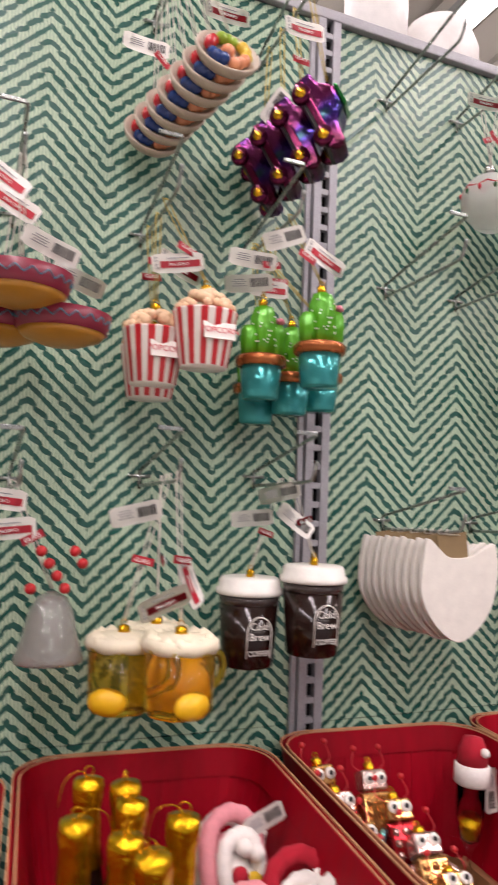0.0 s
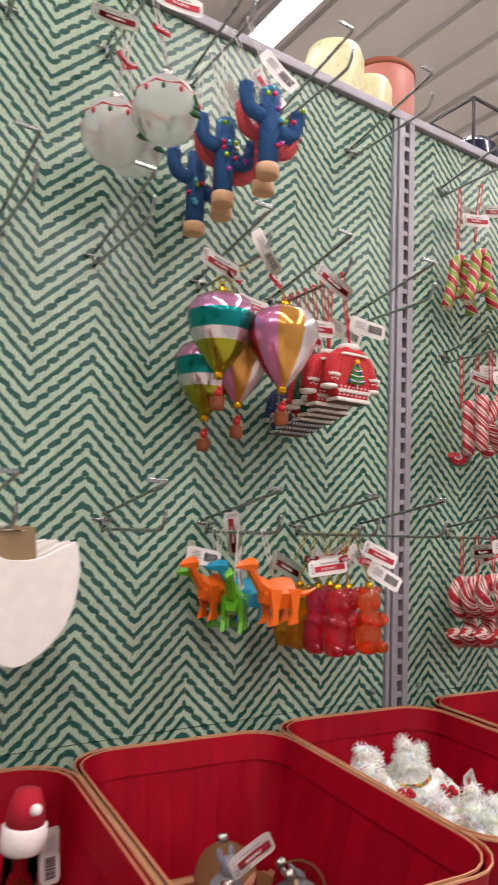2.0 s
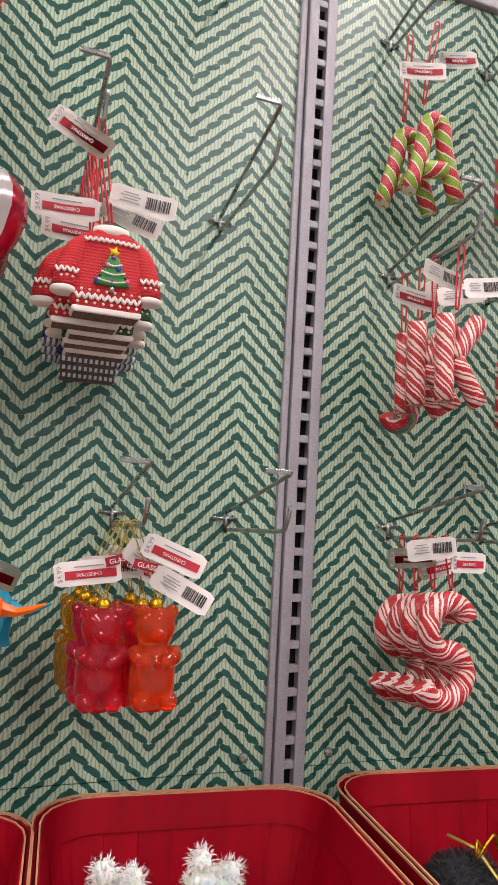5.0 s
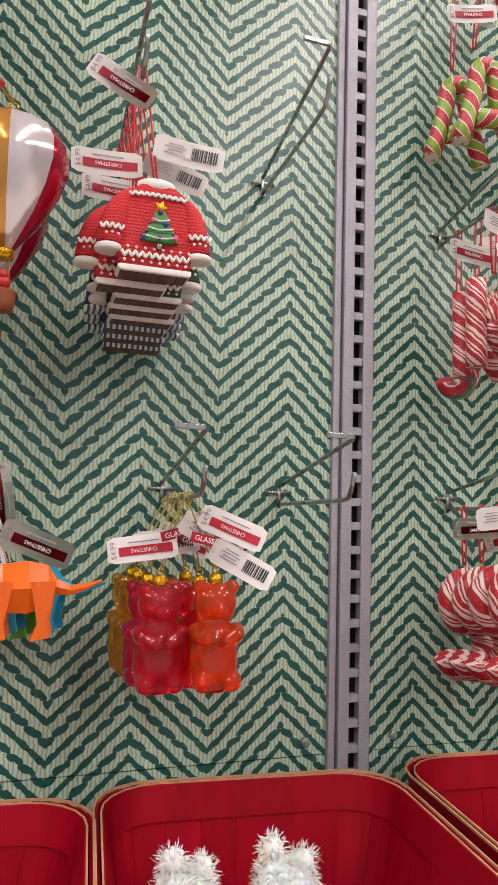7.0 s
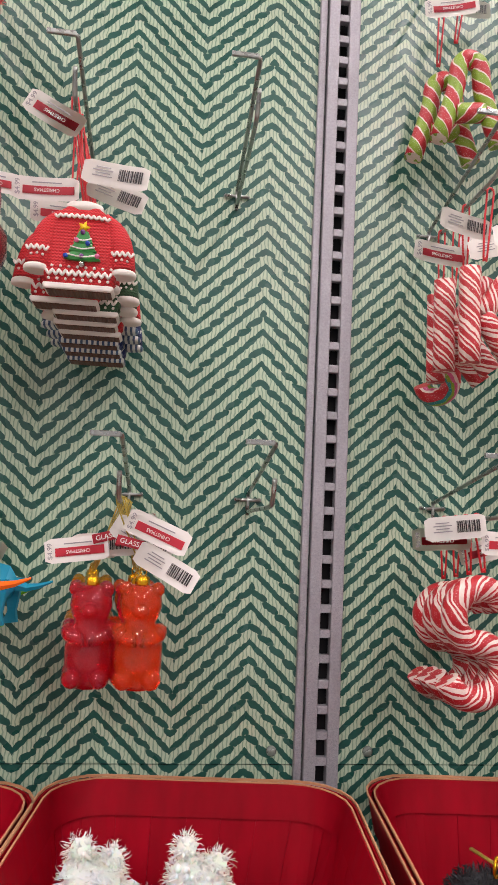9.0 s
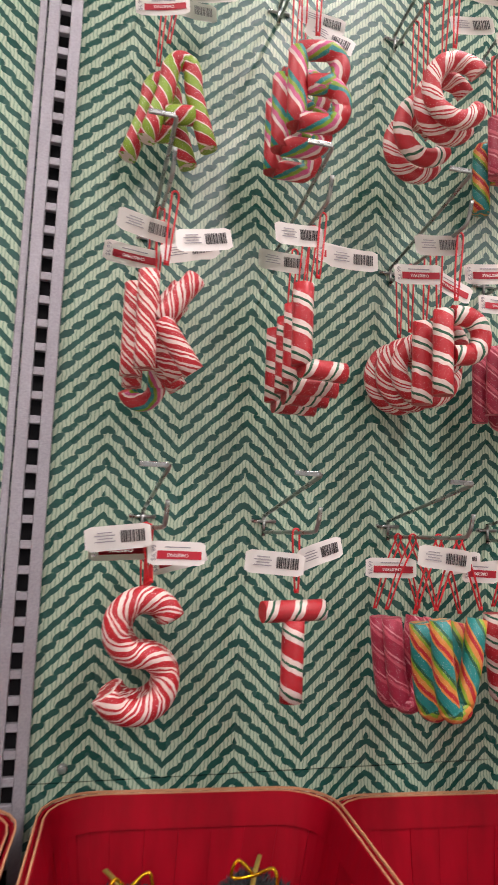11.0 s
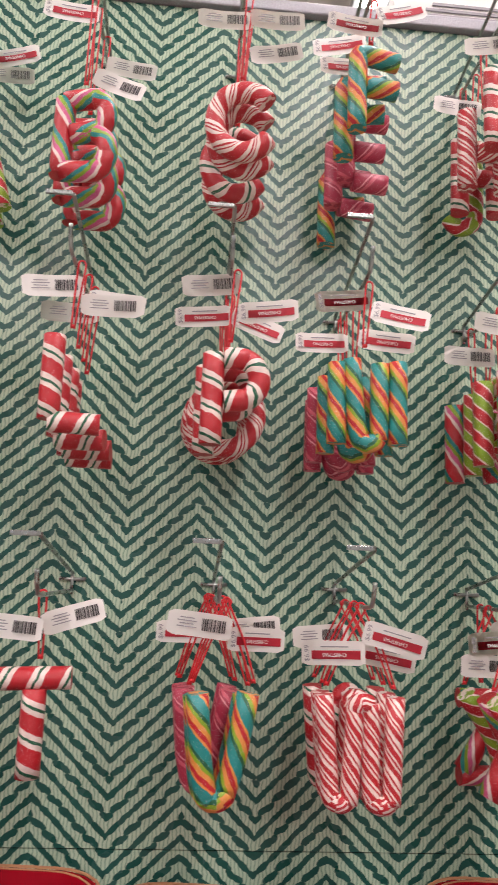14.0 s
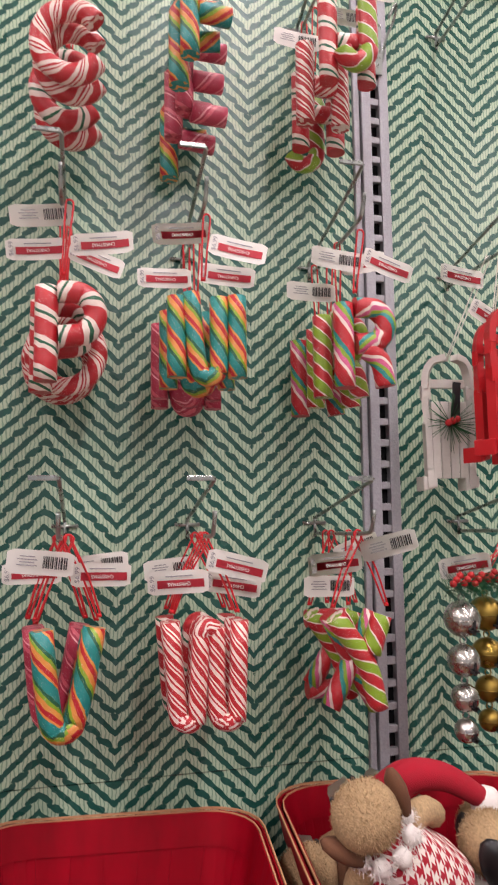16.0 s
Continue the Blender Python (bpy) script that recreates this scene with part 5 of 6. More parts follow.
# sombreros
S_TOP, S_YEL, S_BLU = plain("sombrero_maroon", "7d1c34", 0.35), plain("sombrero_straw", "b07a20", 0.35), plain("turquoise_band", "3a8ca0", 0.4)
for k, (x, y, z) in enumerate(((-1.170, -0.165, 1.672), (-1.125, -0.125, 1.648), (-1.185, -0.085, 1.65))):
    t = thing("sombrero_ornament", "maroon and yellow sombrero ornament with zigzag trim", "ornament", "sombrero ornaments")
    part("brim", lathe(bm_new(), [(0.015, 0.0), (0.032, -0.002), (0.0445, 0.003), (0.049, 0.021), (0.0465, 0.0215), (0.040, 0.006), (0.030, 0.003), (0.014, 0.006)], 32), S_TOP, t)
    part("underside", lathe(bm_new(), [(0, -0.010), (0.020, -0.0095), (0.038, -0.003), (0.044, 0.0035), (0.030, -0.0042), (0.0, -0.004)], 32), S_YEL, t, "yellow underside")
    part("crown", lathe(bm_new(), [(0.016, 0.004), (0.014, 0.016), (0.008, 0.028), (0, 0.030)], 24), M_SANTARED, t)
    part("hat_band", lathe(bm_new(), [(0.0168, 0.006), (0.0166, 0.013), (0.015, 0.013)], 24), S_BLU, t, "turquoise hat band")
    bm = bm_new()
    tube(bm, [((0.0465 + 0.0016 * (j % 2)) * math.cos(j * math.pi / 20), (0.0465 + 0.0016 * (j % 2)) * math.sin(j * math.pi / 20), 0.0095 + 0.006 * (j % 2)) for j in range(40)], 0.0007, 4, closed=True)
    part("zigzag", bm, S_BLU, t)
    fit_up(t, x, y, z, 1.81, 0.03, M_WHITETHREAD, [(0.3, 1, 18, False), (0.7, -1, 30, True)] if k < 2 else [], hx=-1.174)

# fruit tart discs
DISH = plain("pale_pastry_dish", "b8aa98", 0.5)
FR = [plain("fruit_red", "b81e2a", 0.2), plain("fruit_blue", "1e3a78", 0.2), plain("fruit_peach", "e0946a", 0.3), plain("fruit_yellow", "d8b83c", 0.3), plain("fruit_green", "8fb02c", 0.3)]
for k in range(7):
    f = k / 6
    t = thing("fruit_tart_ornament", "round pastry dish ornament filled with glossy fruit", "ornament", "stack of fruit tart ornaments")
    T = pose(0, 0, 0, 62, 0, 0)
    part("dish", lathe(bm_new(), [(0, -0.010), (0.028, -0.010), (0.033, -0.004), (0.036, 0.004), (0.034, 0.005), (0.031, -0.001), (0, -0.003)], 30, T, 30, 0.012), DISH, t)
    rnd = random.Random(k)
    for j in range(5):
        bm = bm_new()
        a0 = j * 1.257 + 2.4
        for q in range(3):
            a = a0 + q * 0.34
            ball(bm, 0.0068, T @ pose(0.021 * math.cos(a), 0.021 * math.sin(a), 0.003 + 0.001 * q), 2)
        part("fruit", bm, FR[j], t)
    bm = bm_new()
    ball(bm, 0.008, T @ pose(0, 0, 0.003), 2)
    part("fruit", bm, FR[2], t)
    fit_up(t, -0.976 - 0.045 * f, -0.165 + 0.135 * f, 1.965 - 0.035 * f, 2.094, 0.028, M_WHITETHREAD, [(0.4, 1, -6, True)] if k == 1 else ([(0.5, -1, 3, False)] if k == 5 else []), hx=-1.02, glass=k in (0, 5))

# mirrored cars
CARM = [Mat(n, rgb(h), 0.14, 0.75).m for n, h in (("purple_mirror", "38207c"), ("magenta_mirror", "5a1038"), ("green_mirror", "1c6e30"))]
lac = Mat("rainbow_lacquer", rough=0.14, metal=0.7)
lac.set("Base Color", lac.ramp(lac.noise(26, 1), [(0.30, rgb("4a0a24")), (0.46, rgb("561448")), (0.58, rgb("301a6a")), (0.70, rgb("145026"))]))
lac.bump(lac.noise(60, 2), 0.3, 0.003)
CARM[0] = lac.m
for k in range(4):
    t = thing("car_ornament", "shiny purple mirrored car ornament hung nose up", "ornament", "stack of car ornaments")
    T = pose(0, 0, 0, 0, 62, -38)
    prof = [(-0.048, -0.012), (0.046, -0.012), (0.050, -0.004), (0.046, 0.006), (0.020, 0.009), (0.008, 0.022), (-0.022, 0.023), (-0.032, 0.010), (-0.049, 0.007)]
    part("body", slab(bm_new(), prof, 0.040, T, 0.004), CARM[0], t)
    part("roof", slab(bm_new(), [(-0.024, 0.0235), (0.009, 0.0225), (0.004, 0.028), (-0.020, 0.028)], 0.034, T, 0.002), CARM[2], t, "green roof")
    part("skirt", slab(bm_new(), [(-0.046, -0.013), (0.046, -0.013), (0.044, -0.005), (-0.044, -0.005)], 0.043, T, 0.001), CARM[1], t, "magenta skirt")
    part("underside", slab(bm_new(), [(-0.044, -0.016), (0.044, -0.016), (0.046, -0.012), (-0.046, -0.012)], 0.038, T), M_BLACK, t, "black underside")
    for wx in (-0.028, 0.030):
        for s in (-1, 1):
            w = part("wheel", lathe(bm_new(), [(0.0, -0.005), (0.0105, -0.005), (0.0115, -0.002), (0.0115, 0.002), (0.0105, 0.005), (0, 0.005)], 18, T @ pose(wx, s * 0.022, -0.013, 90)), CARM[1], t)
            part("hub", lathe(bm_new(), [(0.0, -0.0062), (0.005, -0.0058), (0.006, 0.0058), (0, 0.0062)], 12, T @ pose(wx, s * 0.022, -0.013, 90)), M_GOLD, w, "gold hub")
    f = k / 3
    fit_up(t, -0.850 - 0.028 * f, -0.155 + 0.115 * f, 1.930 - 0.026 * f, 2.085, 0.045, M_GOLDTHREAD, [(0.5, -1, -10, True)] if k == 0 else ([(0.3, -1, -60, False)] if k == 2 else []), hx=-0.874, glass=k == 1)

# sledges
SLR, SLW = plain("red_painted_wood", "b81a22", 0.35), plain("white_washed_wood", "c8c4bc", 0.6)
for mat, x, y, z, yaw, lb in ((SLR, 0.835, -0.16, 1.610, 28, "red painted wooden sledge ornament"), (SLR, 0.842, -0.13, 1.605, 22, "red painted wooden sledge ornament behind another"), (SLW, 0.812, -0.085, 1.578, -6, "white-washed wooden sledge ornament with pine sprig")):
    t = thing("sledge_ornament", lb, "ornament", "sledge ornaments")
    for s in (-1, 1):
        bm = bm_new()
        pts = smooth_path([(s * 0.024, 0.0, -0.068), (s * 0.025, 0, 0.0), (s * 0.025, 0, 0.05), (s * 0.018, -0.004, 0.068), (s * 0.006, -0.010, 0.072)], 4)
        for a, b in zip(pts, pts[1:]):
            d = Vector(b) - Vector(a)
            box(bm, 0.010, 0.007, d.length + 0.003, Matrix.Translation((Vector(a) + Vector(b)) / 2) @ d.to_track_quat("Z", "Y").to_matrix().to_4x4())
        part("runner", bm, mat, t)
        part("foot", slab(bm_new(), [(s * 0.024 - 0.008, -0.074), (s * 0.024 + 0.008, -0.070), (s * 0.024 + 0.008, -0.058), (s * 0.024 - 0.008, -0.058)], 0.022, pose(0, 0.008, 0), 0.001), mat, t)
    for z2 in (-0.035, 0.008, 0.045):
        part("cross_bar", box(bm_new(), 0.052, 0.006, 0.010, pose(0, 0.004, z2), 0.001), mat, t)
    for k in range(4):
        part("slat", box(bm_new(), 0.0095, 0.003, 0.085, pose(-0.0155 + 0.0103 * k, -0.0015, -0.018 - 0.0 * k), 0.0008), mat, t)
    if mat is SLW:
        bm = bm_new()
        rnd = random.Random(8)
        for _ in range(60):
            d = Vector((rnd.gauss(0, 1), -abs(rnd.gauss(0, 0.3)), rnd.gauss(0, 1))).normalized() * rnd.uniform(0.018, 0.034)
            tube(bm, [(0, -0.006, 0.0), tuple(d * 0.5 + Vector((0, -0.007, 0))), tuple(d + Vector((0, -0.009, 0)))], 0.0004, 3)
        part("pine_sprig", bm, M_DKGREEN, t, "dark green pine sprig")
        bm = bm_new()
        for q in range(3):
            ball(bm, 0.004, pose(-0.004 + 0.005 * q, -0.010, 0.002 * q), 2)
        part("berries", bm, M_SANTARED, t, "red berries")
        part("tie_label", box(bm_new(), 0.009, 0.0012, 0.038, pose(0.006, -0.009, 0.026, 0, 4, 0)), M_BLACK, t, "black label")
    fit_up(t, x, y, z, R2, 0.07, M_WHITETHREAD, [(0.8, 1 if mat is SLR else -1, 6, True), (0.55, 1, 30, True)] if y != -0.13 else [], hx=0.864)
    t.matrix_basis = t.matrix_basis @ pose(0, 0, 0, 0, 0, yaw)

# strings of bells
for mat, x, y, lb in ((M_SILVER, 0.796, -0.125, "string of four silver jingle bells with pine"), (M_GOLDBELL, 0.838, -0.10, "string of four antique gold jingle bells")):
    t = thing("bell_string", lb, "ornament", "jingle bell strings")
    zz = 0.0
    for k, r in enumerate((0.0185, 0.0165, 0.0140, 0.0120)):
        zz -= r
        b = part("bell", ball(bm_new(), r, pose(0, 0, zz), 3), mat, t)
        part("seam_ring", lathe(bm_new(), [(r * 0.99, -0.0008), (r * 1.035, 0), (r * 0.99, 0.0008)], 28, pose(0, 0, zz)), mat, b)
        bm = bm_new()
        box(bm, 0.0022, 0.004, r * 0.8, pose(0.003, -r * 0.95, zz - r * 0.35))
        box(bm, r * 0.5, 0.004, 0.0022, pose(0.003, -r * 0.95, zz - r * 0.55))
        part("slit", bm, M_BLACK, b)
        bm = bm_new()
        tube(bm, arc3(0, zz + r + 0.003, 0.0035), 0.0008, 5, closed=True)
        part("link", bm, mat, t)
        zz -= r + 0.006
    bm = bm_new()
    fuzz(bm, [(-0.02, -0.008, 0.010), (0.0, -0.01, 0.020), (0.02, -0.008, 0.008)], 0.002, 220, random.Random(6), 0.030)
    part("pine_sprig", bm, M_DKGREEN, t, "green pine needles")
    bm = bm_new()
    for k in range(9):
        ball(bm, 0.004, pose(-0.016 + 0.004 * k, -0.014, 0.018 + 0.004 * ((k * 7) % 3)), 1)
    part("berries", bm, M_SANTARED, t, "dark red berries")
    fit_up(t, x, y, 1.392, R3, 0.016, M_RIBBON, [(0.7, 1, 4, True), (0.4, -1, -8, True)] if mat is M_SILVER else [(0.5, 1, -12, True)], hx=0.866)


# ---- things in the baskets ----
FL = SHELF_Z + 0.006
FOIL = Mat("crumpled_gold_foil", rgb("d8a818"), 0.2, 0.9)
FOIL.bump(FOIL.noise(130, 3), 0.5, 0.004)
DKG = Mat("dark_wine_glass", rgb("1c0a10"), 0.08).m
PALE_GOLD = plain("pale_gold_bottle", "b08a28", 0.12, 0.5)


def bottle(x, y, mat, lean, yaw, k):
    t = thing("champagne_bottle_ornament", "champagne bottle ornament with crumpled gold foil neck", "ornament", "bottle ornaments in a basket")
    part("glass", lathe(bm_new(), [(0, 0), (0.019, 0), (0.021, 0.004), (0.021, 0.085), (0.016, 0.108), (0.0115, 0.125), (0.0115, 0.13), (0, 0.13)], 20), mat, t)
    part("foil", lathe(bm_new(), [(0.0165, 0.112), (0.0135, 0.128), (0.0125, 0.160), (0.0135, 0.166), (0.0145, 0.176), (0.013, 0.184), (0, 0.186)], 20, Matrix(), 5, 0.03), FOIL.m, t, "crumpled gold foil")
    part("label_disc", lathe(bm_new(), [(0.0, 0.0), (0.013, 0.0), (0.013, 0.001), (0, 0.0015)], 18, pose(0, -0.0205, 0.055, 90)), M_GOLD, t, "round gold label")
    bm = bm_new()
    tube(bm, smooth_path([(0, 0, 0.185), (0.010, 0, 0.192), (0.024, 0, 0.186), (0.030, 0, 0.165)], 4), 0.0005, 5)
    tube(bm, arc3(0, 0.190, 0.005), 0.0006, 5, closed=True)
    part("wire_loop", bm, M_GOLD, t)
    t.matrix_basis = pose(x, y, FL, lean, 3 * math.sin(k), yaw)


for k, (x, y, lean) in enumerate(((-1.105, -0.245, 3), (-1.075, -0.300, -2), (-1.068, -0.235, 4), (-1.052, -0.320, -3), (-1.030, -0.275, 2), (-1.085, -0.190, 5), (-1.045, -0.200, 3))):
    bottle(x, y, DKG if k % 3 else PALE_GOLD, lean, 40 * k, k)

PL = {n: varied("plush_" + n, rgb(h), 0.95, 0, 200, 0.25, 0.6, 900) for n, h in (("pink", "d88c94"), ("white", "e8e2dc"), ("red", "a8142a"), ("green", "1e6a44"), ("blue", "24409c"), ("yellow", "d8b028"), ("sand", "b89a70"), ("grey", "8e9098"), ("brown", "6a4630"))}


def plush_hoop(x, y, z, c1, c2, yaw, lean, k):
    t = thing("plush_gnome_ornament", "knitted %s hooped plush ornament with pompoms" % c1, "ornament", "plush ornaments in a basket")
    bm = bm_new()
    pts = smooth_path([(-0.030, 0, -0.045), (-0.031, 0, 0.0), (-0.022, 0, 0.026), (0, 0, 0.037), (0.022, 0, 0.028), (0.031, 0, 0.004), (0.031, 0, -0.03)], 5)
    rn = [1 + 0.09 * math.sin(i * 2.1) for i in range(len(pts))]
    tube(bm, pts, 0.0098, 10, taper=rn)
    part("hoop", bm, PL[c1], t)
    bm = bm_new()
    tube(bm, [tuple(Vector(p) * 0.68 + Vector((0.004, -0.010, -0.010))) for p in pts], 0.0085, 10, taper=rn)
    part("inner_hoop", bm, PL[c2], t)
    for q, (px, pz, c) in enumerate(((0.006, 0.002, "white"), (0.020, -0.006, "white"), (-0.004, -0.022, "green" if k % 2 else "red"), (0.012, -0.030, "blue" if k % 2 else "yellow"))):
        bm = bm_new()
        ball(bm, 0.0095, pose(px, -0.018, pz), 2)
        rnd = random.Random(q)
        part("pompom", bm, PL[c], t)
    part("body", lathe(bm_new(), [(0, -0.055), (0.030, -0.052), (0.028, -0.03), (0.014, -0.006), (0, 0)], 18, pose(0, 0.004, 0)), PL[c2], t)
    add_tag(t, pose(0.012, -0.012, 0.016, 0, -14 + 30 * (k % 2), 0), False)
    t.matrix_basis = pose(x, y, z + 0.016, lean, 0, yaw) @ Matrix.Scale(0.88, 4)


for k, a in enumerate(((-0.945, -0.190, 1.140, "pink", "white", 10, -20), (-0.905, -0.255, 1.125, "red", "white", -15, -25), (-0.880, -0.300, 1.122, "white", "red", 20, -35), (-0.965, -0.285, 1.118, "pink", "white", -30, -30), (-0.940, -0.345, 1.115, "white", "pink", 15, -40), (-0.930, -0.130, 1.110, "white", "pink", 5, -10))):
    plush_hoop(*a, k)

# mirrored toy robots
RB = [Mat("robot_" + n, rgb(h), 0.15, 0.8).m for n, h in (("gold", "c09058"), ("red", "981820"), ("teal", "7cb0b4"), ("silver", "c8a8a0"), ("green", "1c5c3c"))]


def robot(x, y, z, k, lean, yaw):
    t = thing("robot_ornament", "shiny mirrored glass toy robot ornament lying in a basket", "ornament", "robot ornaments in a basket")
    c = RB[k % 4]
    part("body", box(bm_new(), 0.036, 0.026, 0.040, pose(0, 0, 0.024), 0.004), RB[(k + 1) % 2], t)
    part("head", box(bm_new(), 0.030, 0.024, 0.022, pose(0, 0, 0.056), 0.003), RB[2 + k % 2] if k % 2 else RB[0], t)
    for s in (-1, 1):
        e = part("eye", lathe(bm_new(), [(0, 0), (0.0062, 0), (0.0062, 0.002), (0, 0.003)], 14, pose(s * 0.0075, -0.012, 0.058, 90)), M_WHITE, t, "white round eye")
        part("pupil", lathe(bm_new(), [(0, 0), (0.0028, 0), (0.0026, 0.0012), (0, 0.0014)], 10, pose(s * 0.0075, -0.0148, 0.058, 90)), M_BLACK, e)
        part("arm", tube(bm_new(), smooth_path([(s * 0.018, 0, 0.038), (s * 0.027, -0.004, 0.028), (s * 0.026, -0.010, 0.014)], 4), 0.0045, 8), c, t)
        part("leg", box(bm_new(), 0.012, 0.018, 0.018, pose(s * 0.009, 0, -0.004), 0.003), RB[4 if k % 3 == 0 else 2], t)
        bm = bm_new()
        tube(bm, smooth_path([(s * 0.010, 0, 0.066), (s * 0.020, 0, 0.074), (s * 0.016, 0, 0.090)], 4), 0.0006, 5)
        ball(bm, 0.0035, pose(s * 0.016, 0, 0.091), 2)
        part("antenna", bm, M_SANTARED, t)
    bm = bm_new()
    for q in range(9):
        ball(bm, 0.0042, pose(-0.011 + 0.011 * (q % 3), -0.013, 0.012 + 0.011 * (q // 3)), 2)
    part("buttons", bm, RB[0] if k % 2 else RB[3], t)
    clasp(t, 0.068, 0.006)
    t.matrix_basis = pose(x, y, z, lean, 0, yaw)


for k in range(5):
    robot(-0.806 + 0.004 * k, -0.130 - 0.048 * k, 1.128 - 0.012 * k, k, -22 - 9 * k, 8)
    robot(-0.750 + 0.005 * k, -0.145 - 0.050 * k, 1.122 - 0.013 * k, k + 1, -25 - 9 * k, -6)
for k in range(4):
    t = thing("green_bow_ornament", "dark green glittered twisted ribbon ornament", "ornament", "green ribbon ornaments")
    part("ribbon", tube(bm_new(), smooth_path([(-0.012, 0, 0), (-0.010, 0, 0.020), (0.003, 0, 0.032), (0.012, 0, 0.022), (0.006, 0, 0.002)], 5), 0.005, 8, flat=0.6), M_DKGREEN, t)
    t.matrix_basis = pose(-0.700 + 0.032 * k, -0.375 + 0.012 * k, FL + 0.004 + 0.004 * k, -10, 0, 20 * k)

# flute glass in a felt hat
t = thing("flute_glass_ornament", "clear flute glass ornament wearing a red felt hat", "ornament")
part("glass", lathe(bm_new(), [(0.0, 0.0), (0.022, 0.0), (0.021, 0.002), (0.003, 0.006), (0.0025, 0.045), (0.012, 0.060), (0.0175, 0.085), (0.018, 0.135), (0.0172, 0.135), (0.0165, 0.086), (0.011, 0.062), (0, 0.055)], 24), CLEAR, t)
part("gold_fill", lathe(bm_new(), [(0, 0.057), (0.0105, 0.0625), (0.0158, 0.086), (0, 0.086)], 20), FOIL.m, t, "gold glitter filling")
part("hat_band", lathe(bm_new(), [(0.019, 0.128), (0.0225, 0.131), (0.0225, 0.152), (0.019, 0.155)], 24), PL["white"], t, "white felt band")
part("hat", lathe(bm_new(), [(0.020, 0.152), (0.0175, 0.172), (0.012, 0.186), (0, 0.188)], 24), PL["red"], t, "red felt hat")
part("pompom", ball(bm_new(), 0.006, pose(0.004, -0.018, 0.172), 2), PL["white"], t)
add_tag(t, pose(0.024, -0.006, 0.148, 0, 84, 0), False)
t.matrix_basis = pose(-0.630, -0.150, FL, 0, 2, 0) @ Matrix.Scale(0.92, 4)

# clear globes with small animals
for k, (x, y, r, c) in enumerate(((-0.425, -0.215, 0.033, "grey"), (-0.455, -0.275, 0.034, "white"), (-0.385, -0.285, 0.033, "sand"), (-0.420, -0.330, 0.033, "grey"), (-0.352, -0.245, 0.030, "grey"))):
    t = thing("clear_globe_ornament", "clear glass globe ornament with a small %s animal" % c, "ornament", "clear globes in a basket")
    part("globe", ball(bm_new(), r, Matrix(), 3), CLEAR, t)
    bm = bm_new()
    ball(bm, r * 0.48, pose(0, 0, -r * 0.32), 2)
    ball(bm, r * 0.33, pose(0.003, -r * 0.2, r * 0.25), 2)
    for s in (-1, 1):
        ball(bm, 1, pose(s * r * 0.2, -r * 0.1, r * 0.6) @ Matrix.Diagonal((r * 0.1, r * 0.08, r * 0.24, 1)), 2)
    part("animal", bm, PL[c], t, "small furry animal figure")
    part("cap", lathe(bm_new(), [(0.006, r - 0.002), (0.006, r + 0.006), (0, r + 0.007)], 12), M_SILVER, t)
    if k < 3:
        add_tag(t, pose(-0.01, -r * 0.9, r * 0.3, 0, -20 + 15 * k, 0), True)
    t.matrix_basis = pose(x, y + 0.03, FL + r + (0.03 if k == 0 else 0.014), -15, 10 * k, 25 * k)


# fluffy llamas
def furry(bm, centres, n, ln, rnd):
    """Tufts standing off a set of balls (x, y, z, radius)."""
    tot = sum(c[3] ** 2 for c in centres)
    for cx, cy, cz, r in centres:
        for _ in range(int(n * r * r / tot)):
            d = Vector((rnd.gauss(0, 1), rnd.gauss(0, 1), rnd.gauss(0, 1))).normalized()
            p = Vector((cx, cy, cz)) + d * r * 0.93
            side = d.cross(Vector((rnd.gauss(0, 1), rnd.gauss(0, 1), rnd.gauss(0, 1)))).normalized()
            q = p + d * ln * rnd.uniform(0.35, 0.9) + side * ln * rnd.uniform(0.1, 1.0) + Vector((0, 0, -0.1 * ln))
            w = d.cross(side).normalized() * ln * 0.05
            q2 = p + (q - p) * 0.55 + d * ln * 0.15
            a, b = bm.verts.new(q2 + w), bm.verts.new(q2 - w)
            bm.faces.new((bm.verts.new(p - w), bm.verts.new(p + w), a, b))
            bm.faces.new((b, a, bm.verts.new(q)))


def lumps(bm, centres, n, rnd):
    """Small uneven clumps over a set of balls."""
    for cx, cy, cz, r in centres:
        for _ in range(n):
            d = Vector((rnd.gauss(0, 1), rnd.gauss(0, 1), rnd.gauss(0, 1))).normalized()
            k = r * rnd.uniform(0.13, 0.24)
            ball(bm, 1, Matrix.Translation(Vector((cx, cy, cz)) + d * r * rnd.uniform(0.86, 1.06)) @ Matrix.Diagonal((k, k, k * rnd.uniform(0.7, 1.5), 1)), 1)


FUR = varied("white_wool", rgb("faf3e8"), 0.95, 0, 80, 0.06, 0.3, 700, Subsurface_Weight=0.5, Specular_IOR_Level=0.05)


